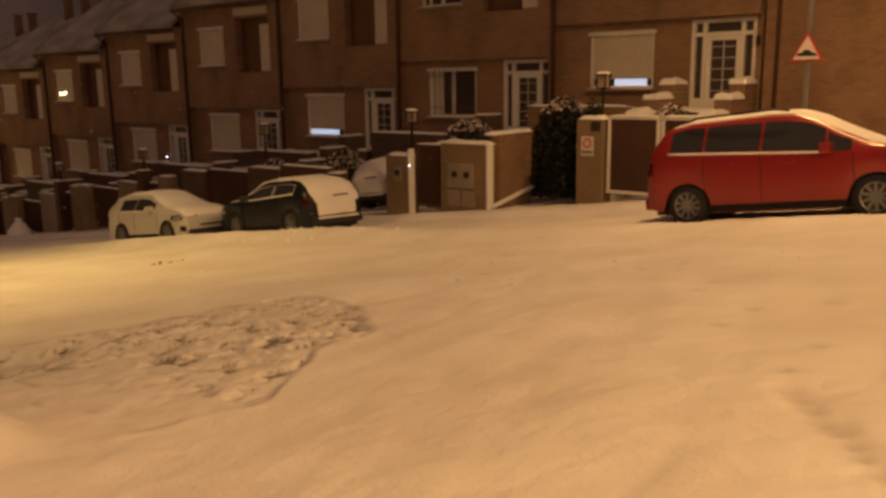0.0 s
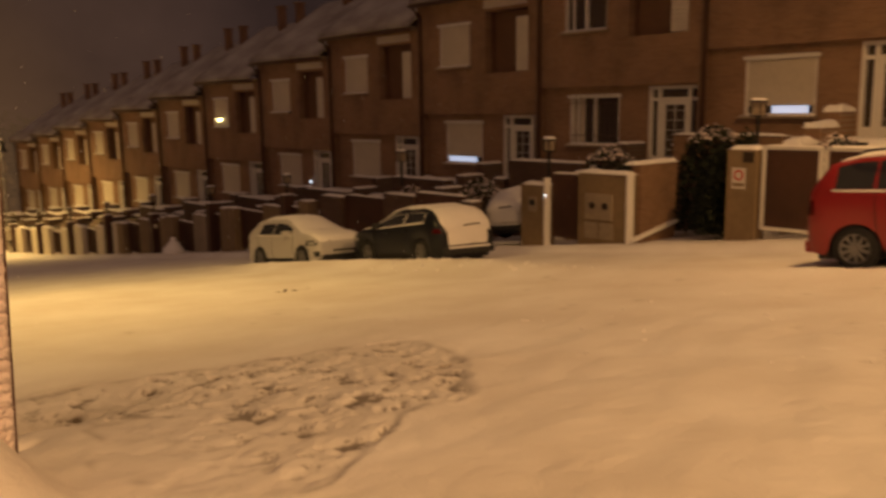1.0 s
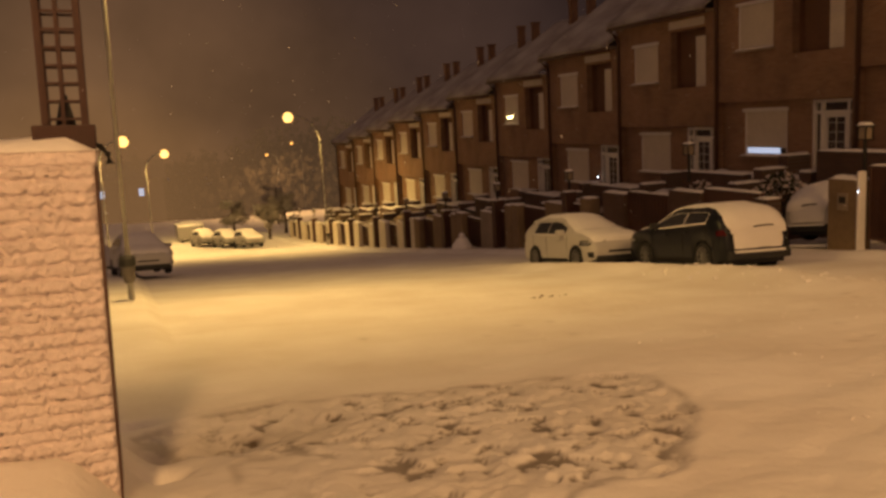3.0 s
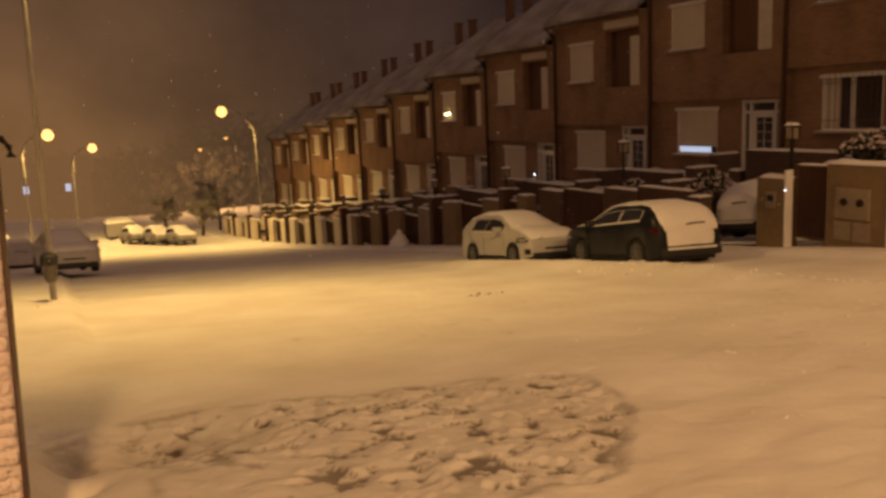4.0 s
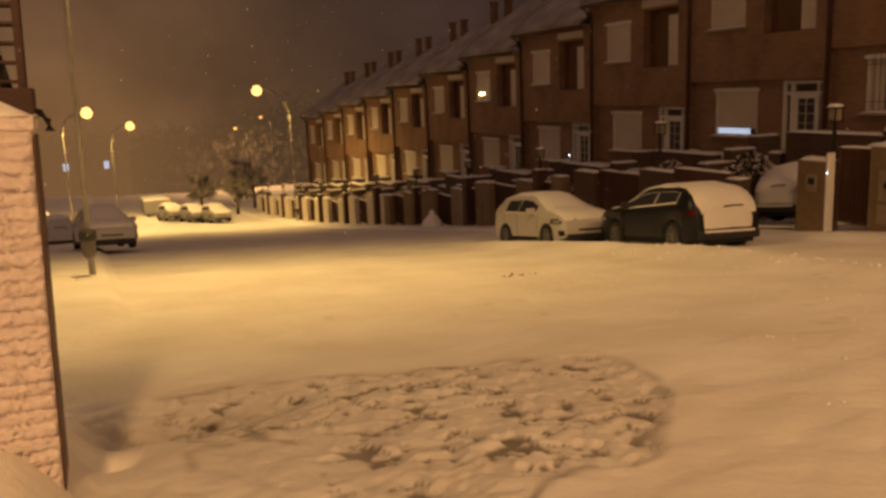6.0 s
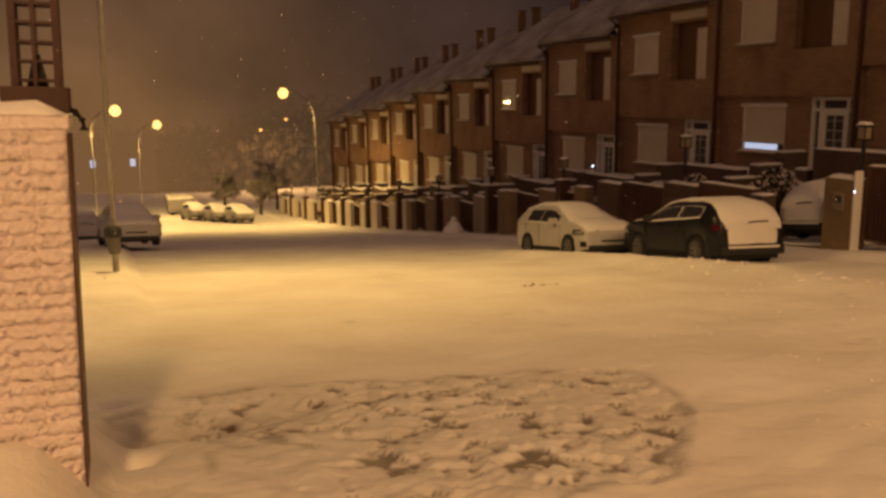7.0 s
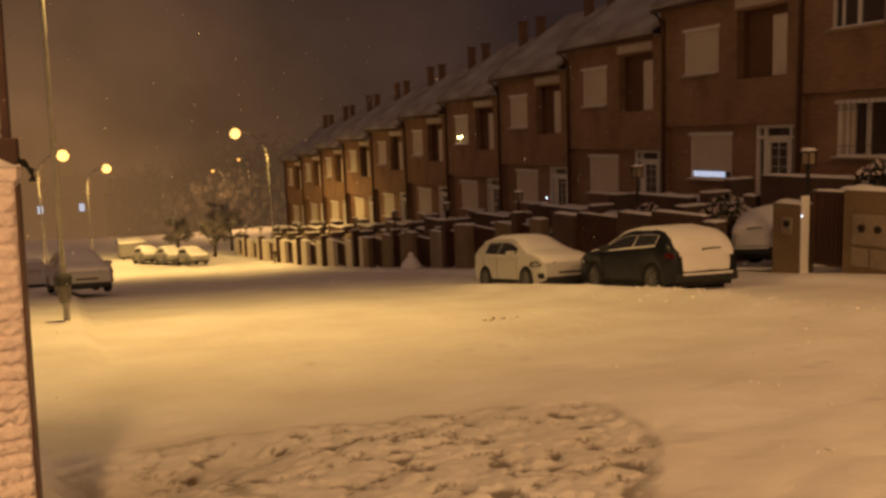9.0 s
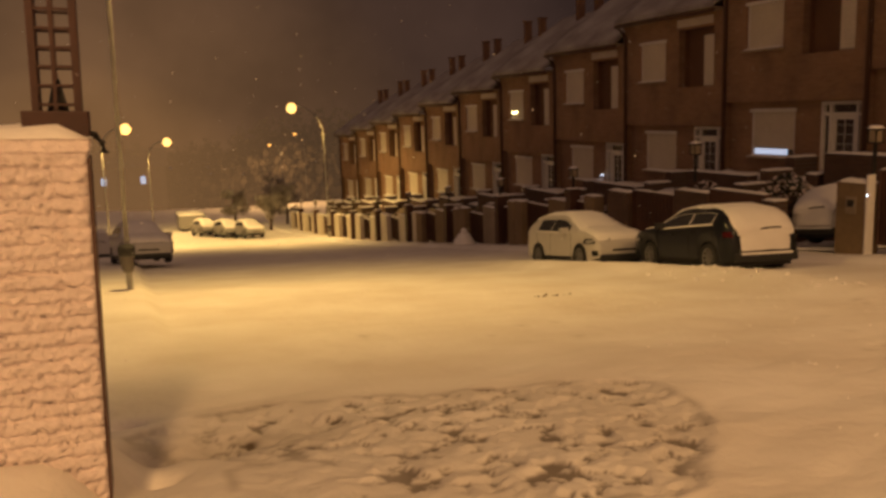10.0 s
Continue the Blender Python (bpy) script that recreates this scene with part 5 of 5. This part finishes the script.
# ---------------------------------------------------------------- down the street
for (bx, by, bh) in ((-1.03, 16.2, 0.36), (14.05, 64.7, 0.5)):
    t = thing("litter_bin", bx + 0.0, by - 0.22, ground_z(bx, by) + bh, label="dark litter bin strapped to a lamp post", category="litter bin")
    bm = bmesh.new()
    tube(bm, [(0, 0, 0), (0, 0, 0.06), (0, 0, 0.30)], [0.08, 0.105, 0.125], 14)
    part("bucket", bm, M_BIN, t, "weathered grey bucket")
    bm = bmesh.new()
    tube(bm, [(0, 0, 0.30), (0, 0, 0.32), (0, 0, 0.45), (0, 0, 0.49)], [0.13, 0.15, 0.15, 0.12], 14)
    part("rim", bm, M_TRIM, t, "dark hood")
    part("strap", boxes((-0.07, 0.07, 0.09, 0.20, 0.2, 0.26)), M_BLACK, t)

car("pale_hatchback", 4.2, 1.80, 1.55, M_CARWHITE, 0.98, 0.98, -0.62, 32.8, -83, "pale hatchback, snow over windscreen and bonnet, parked facing uphill", "hatch", 0.045, lift=0.14)

car("white_small_car", 3.9, 1.7, 1.5, M_CARWHITE, 0.95, 0.95, -2.6, 46.5, 90, "pale snowed-up car parked down the road", "hatch", 0.08)
for i, (cx, cy, hd) in enumerate(((8.8, 72.5, -80), (7.35, 75.5, -80), (5.75, 79.0, -80), (-4.5, 70.0, 90))):
    car("snowed_up_car", 4.1, 1.75, 1.5, M_CARGREY, 0.95, 0.97, cx, cy, hd, "parked car buried under a thick coat of snow", "hatch", 0.14)
t = thing("delivery_van", 5.2, 89.0, ground_z(5.2, 89) , label="boxy pale van with snow on its roof", category="van")
part("box", boxes((-1.3, 1.3, -2.4, 2.0, 0.4, 1.75), bevel=0.08), M_CARGREY, t)
part("cab", boxes((-0.95, 0.95, 2.0, 3.0, 0.35, 1.4), bevel=0.1), M_CARGREY, t)
part("roof_snow", drift(-1.3, 1.3, -2.4, 2.0, 1.75, 0.12, 1, 8), M_SNOW, t, smooth=True)
for a in (-0.9, 0.9):
    for b in (-1.6, 2.0):
        bm = bmesh.new()
        bmesh.ops.create_cone(bm, cap_ends=True, segments=18, radius1=0.36, radius2=0.36, depth=0.22, matrix=Matrix.Translation((a, b, 0.36)) @ Matrix.Rotation(radians(90), 4, "Y"))
        part("wheel", bm, M_TYRE, t)


def tree(x, y, h, r, seed, label="bare-branched tree with snow-laden foliage"):
    rnd = random.Random(seed)
    t = thing("tree", x, y, ground_z(x, y) - 0.05, label=label, category="tree", group="street trees")
    bm = bmesh.new()
    tube(bm, [(0, 0, 0), (0.05, 0.03, h * 0.25), (0, 0.1, h * 0.5), (0.06, 0, h * 0.86)], [0.18, 0.14, 0.10, 0.03], 8)
    part("trunk", bm, M_BARK, t, smooth=True)
    tips = []
    for i in range(13):
        a, z = i * 2.4 + rnd.uniform(-0.4, 0.4), h * rnd.uniform(0.28, 0.8)
        rr = r * rnd.uniform(0.6, 1.0) * (1.1 - 0.55 * z / h)
        tip = (rr * math.cos(a), rr * math.sin(a), z + rr * rnd.uniform(0.1, 0.6))
        bm = bmesh.new()
        tube(bm, [(0, 0.05, z), (tip[0] * 0.5, tip[1] * 0.5, z + (tip[2] - z) * 0.65), tip], [0.06, 0.04, 0.012], 5)
        part("limb", bm, M_BARK, t, smooth=True)
        tips.append((tip, z))
    bm = bmesh.new()
    for i in range(2600):
        tip, z = rnd.choice(tips)
        q = rnd.uniform(0.35, 1.1)
        p = Vector((tip[0] * q, tip[1] * q, z + (tip[2] - z) * q)) + Vector([rnd.gauss(0, 0.10 * r) for _ in range(3)])
        s = rnd.uniform(0.06, 0.16)
        m4 = Matrix.Translation(p) @ Euler([rnd.uniform(0, 6) for _ in range(3)]).to_matrix().to_4x4()
        bm.faces.new([bm.verts.new(m4 @ Vector(v)) for v in ((-s, 0, 0), (0, -s * 0.6, 0), (s, 0, 0), (0, s * 0.6, 0.02))])
    part("crown", bm, M_SNOWLEAF, t, kind="stuff")
    return t


for tx, ty, th, tr, sd in ((12.6, 84.0, 4.2, 1.7, 1), (15.4, 90.0, 4.8, 1.9, 2), (10.2, 93.0, 4.2, 1.8, 3), (17.0, 104.0, 5.6, 2.6, 7)):
    tree(tx, ty, th, tr, sd)

rnd = random.Random(77)
bm = bmesh.new()
for i in range(24000):
    x, q = rnd.uniform(-45, 90), rnd.random() * (1 - 0.35 * rnd.random())
    top_ = 10.0 + 5.0 * smooth(7, 26, x) + 3.5 * noise.noise((x * 0.11, 0, 1)) + 2.0 * noise.noise((x * 0.4, 0, 5))
    y = 124 + 6 * rnd.random()
    p = Vector((x, y, ground_z(x, y) + top_ * q))
    s = rnd.uniform(0.4, 1.2) * (1.15 - 0.75 * q)
    m4 = Matrix.Translation(p) @ Euler([rnd.uniform(0, 6) for _ in range(3)]).to_matrix().to_4x4()
    bm.faces.new([bm.verts.new(m4 @ Vector(v)) for v in ((-s, 0, 0), (0, -s * 0.7, 0), (s, 0, 0), (0, s * 0.7, 0.1))])
# painted haze glow: strongest up to x = 0, weakest from x = 26
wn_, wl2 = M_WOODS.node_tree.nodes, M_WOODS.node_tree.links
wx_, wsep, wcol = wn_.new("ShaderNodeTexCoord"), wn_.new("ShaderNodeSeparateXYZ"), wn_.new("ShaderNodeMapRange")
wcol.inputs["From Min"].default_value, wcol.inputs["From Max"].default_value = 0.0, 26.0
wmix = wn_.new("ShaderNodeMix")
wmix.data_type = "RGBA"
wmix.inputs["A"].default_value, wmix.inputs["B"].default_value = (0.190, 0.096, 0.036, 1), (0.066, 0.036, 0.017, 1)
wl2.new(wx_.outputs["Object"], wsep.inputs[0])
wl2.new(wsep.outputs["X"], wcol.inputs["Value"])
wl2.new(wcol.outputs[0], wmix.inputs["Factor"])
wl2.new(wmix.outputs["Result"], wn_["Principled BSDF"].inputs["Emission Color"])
tagged(part("far_woods", bm, M_WOODS), "dim line of snowy trees at the end of the road, haze painted as glow", "woods", kind="stuff")

fb = thing("far_house", -4.3, 122.5, ground_z(-4, 122) - 0.3, label="house across the end of the road, haze painted as glow", category="house")
# walls and roof carry the haze as a painted glow
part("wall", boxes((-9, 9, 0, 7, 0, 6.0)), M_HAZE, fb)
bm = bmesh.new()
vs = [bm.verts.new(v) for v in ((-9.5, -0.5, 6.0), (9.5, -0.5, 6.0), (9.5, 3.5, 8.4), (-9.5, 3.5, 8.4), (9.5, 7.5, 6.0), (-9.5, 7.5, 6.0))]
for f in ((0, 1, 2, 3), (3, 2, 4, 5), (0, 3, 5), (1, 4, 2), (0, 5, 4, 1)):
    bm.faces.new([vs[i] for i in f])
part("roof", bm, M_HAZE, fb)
for wx, lit in ((-6.5, 0), (0.6, 1), (5.7, 1)):
    part("window", boxes((wx, wx + 0.65, -0.06, -0.002, 3.7, 4.7)), M_ROOMBLUE if lit else M_GLASS, fb)

# ---------------------------------------------------------------- falling snow
rnd = random.Random(21)
bm = bmesh.new()
for i in range(1100):
    y = 3.5 + 55 * rnd.random() ** 1.6
    x = rnd.uniform(-0.35, 1.15) * y - 1
    z = rnd.uniform(-0.05, 0.33) * y + 1.2
    if x > 13.5 or z < ground_z(x, y) + 0.3:
        continue
    s = rnd.uniform(0.0012, 0.0030) * (1 + y * 0.055)
    p = Vector((x, y, z))
    a = [bm.verts.new(p + Vector(v) * s) for v in ((1, 0, 0), (0, 1, 0), (-1, 0, 0), (0, -1, 0), (0.4, 0.3, 1.8), (-0.4, -0.3, -1.8))]
    for f in ((0, 1, 4), (1, 2, 4), (2, 3, 4), (3, 0, 4), (1, 0, 5), (2, 1, 5), (3, 2, 5), (0, 3, 5)):
        bm.faces.new([a[q] for q in f])
tagged(part("falling_snow", bm, M_SNOW), "sparse snowflakes falling through the lamplight", "snowflakes", kind="stuff")
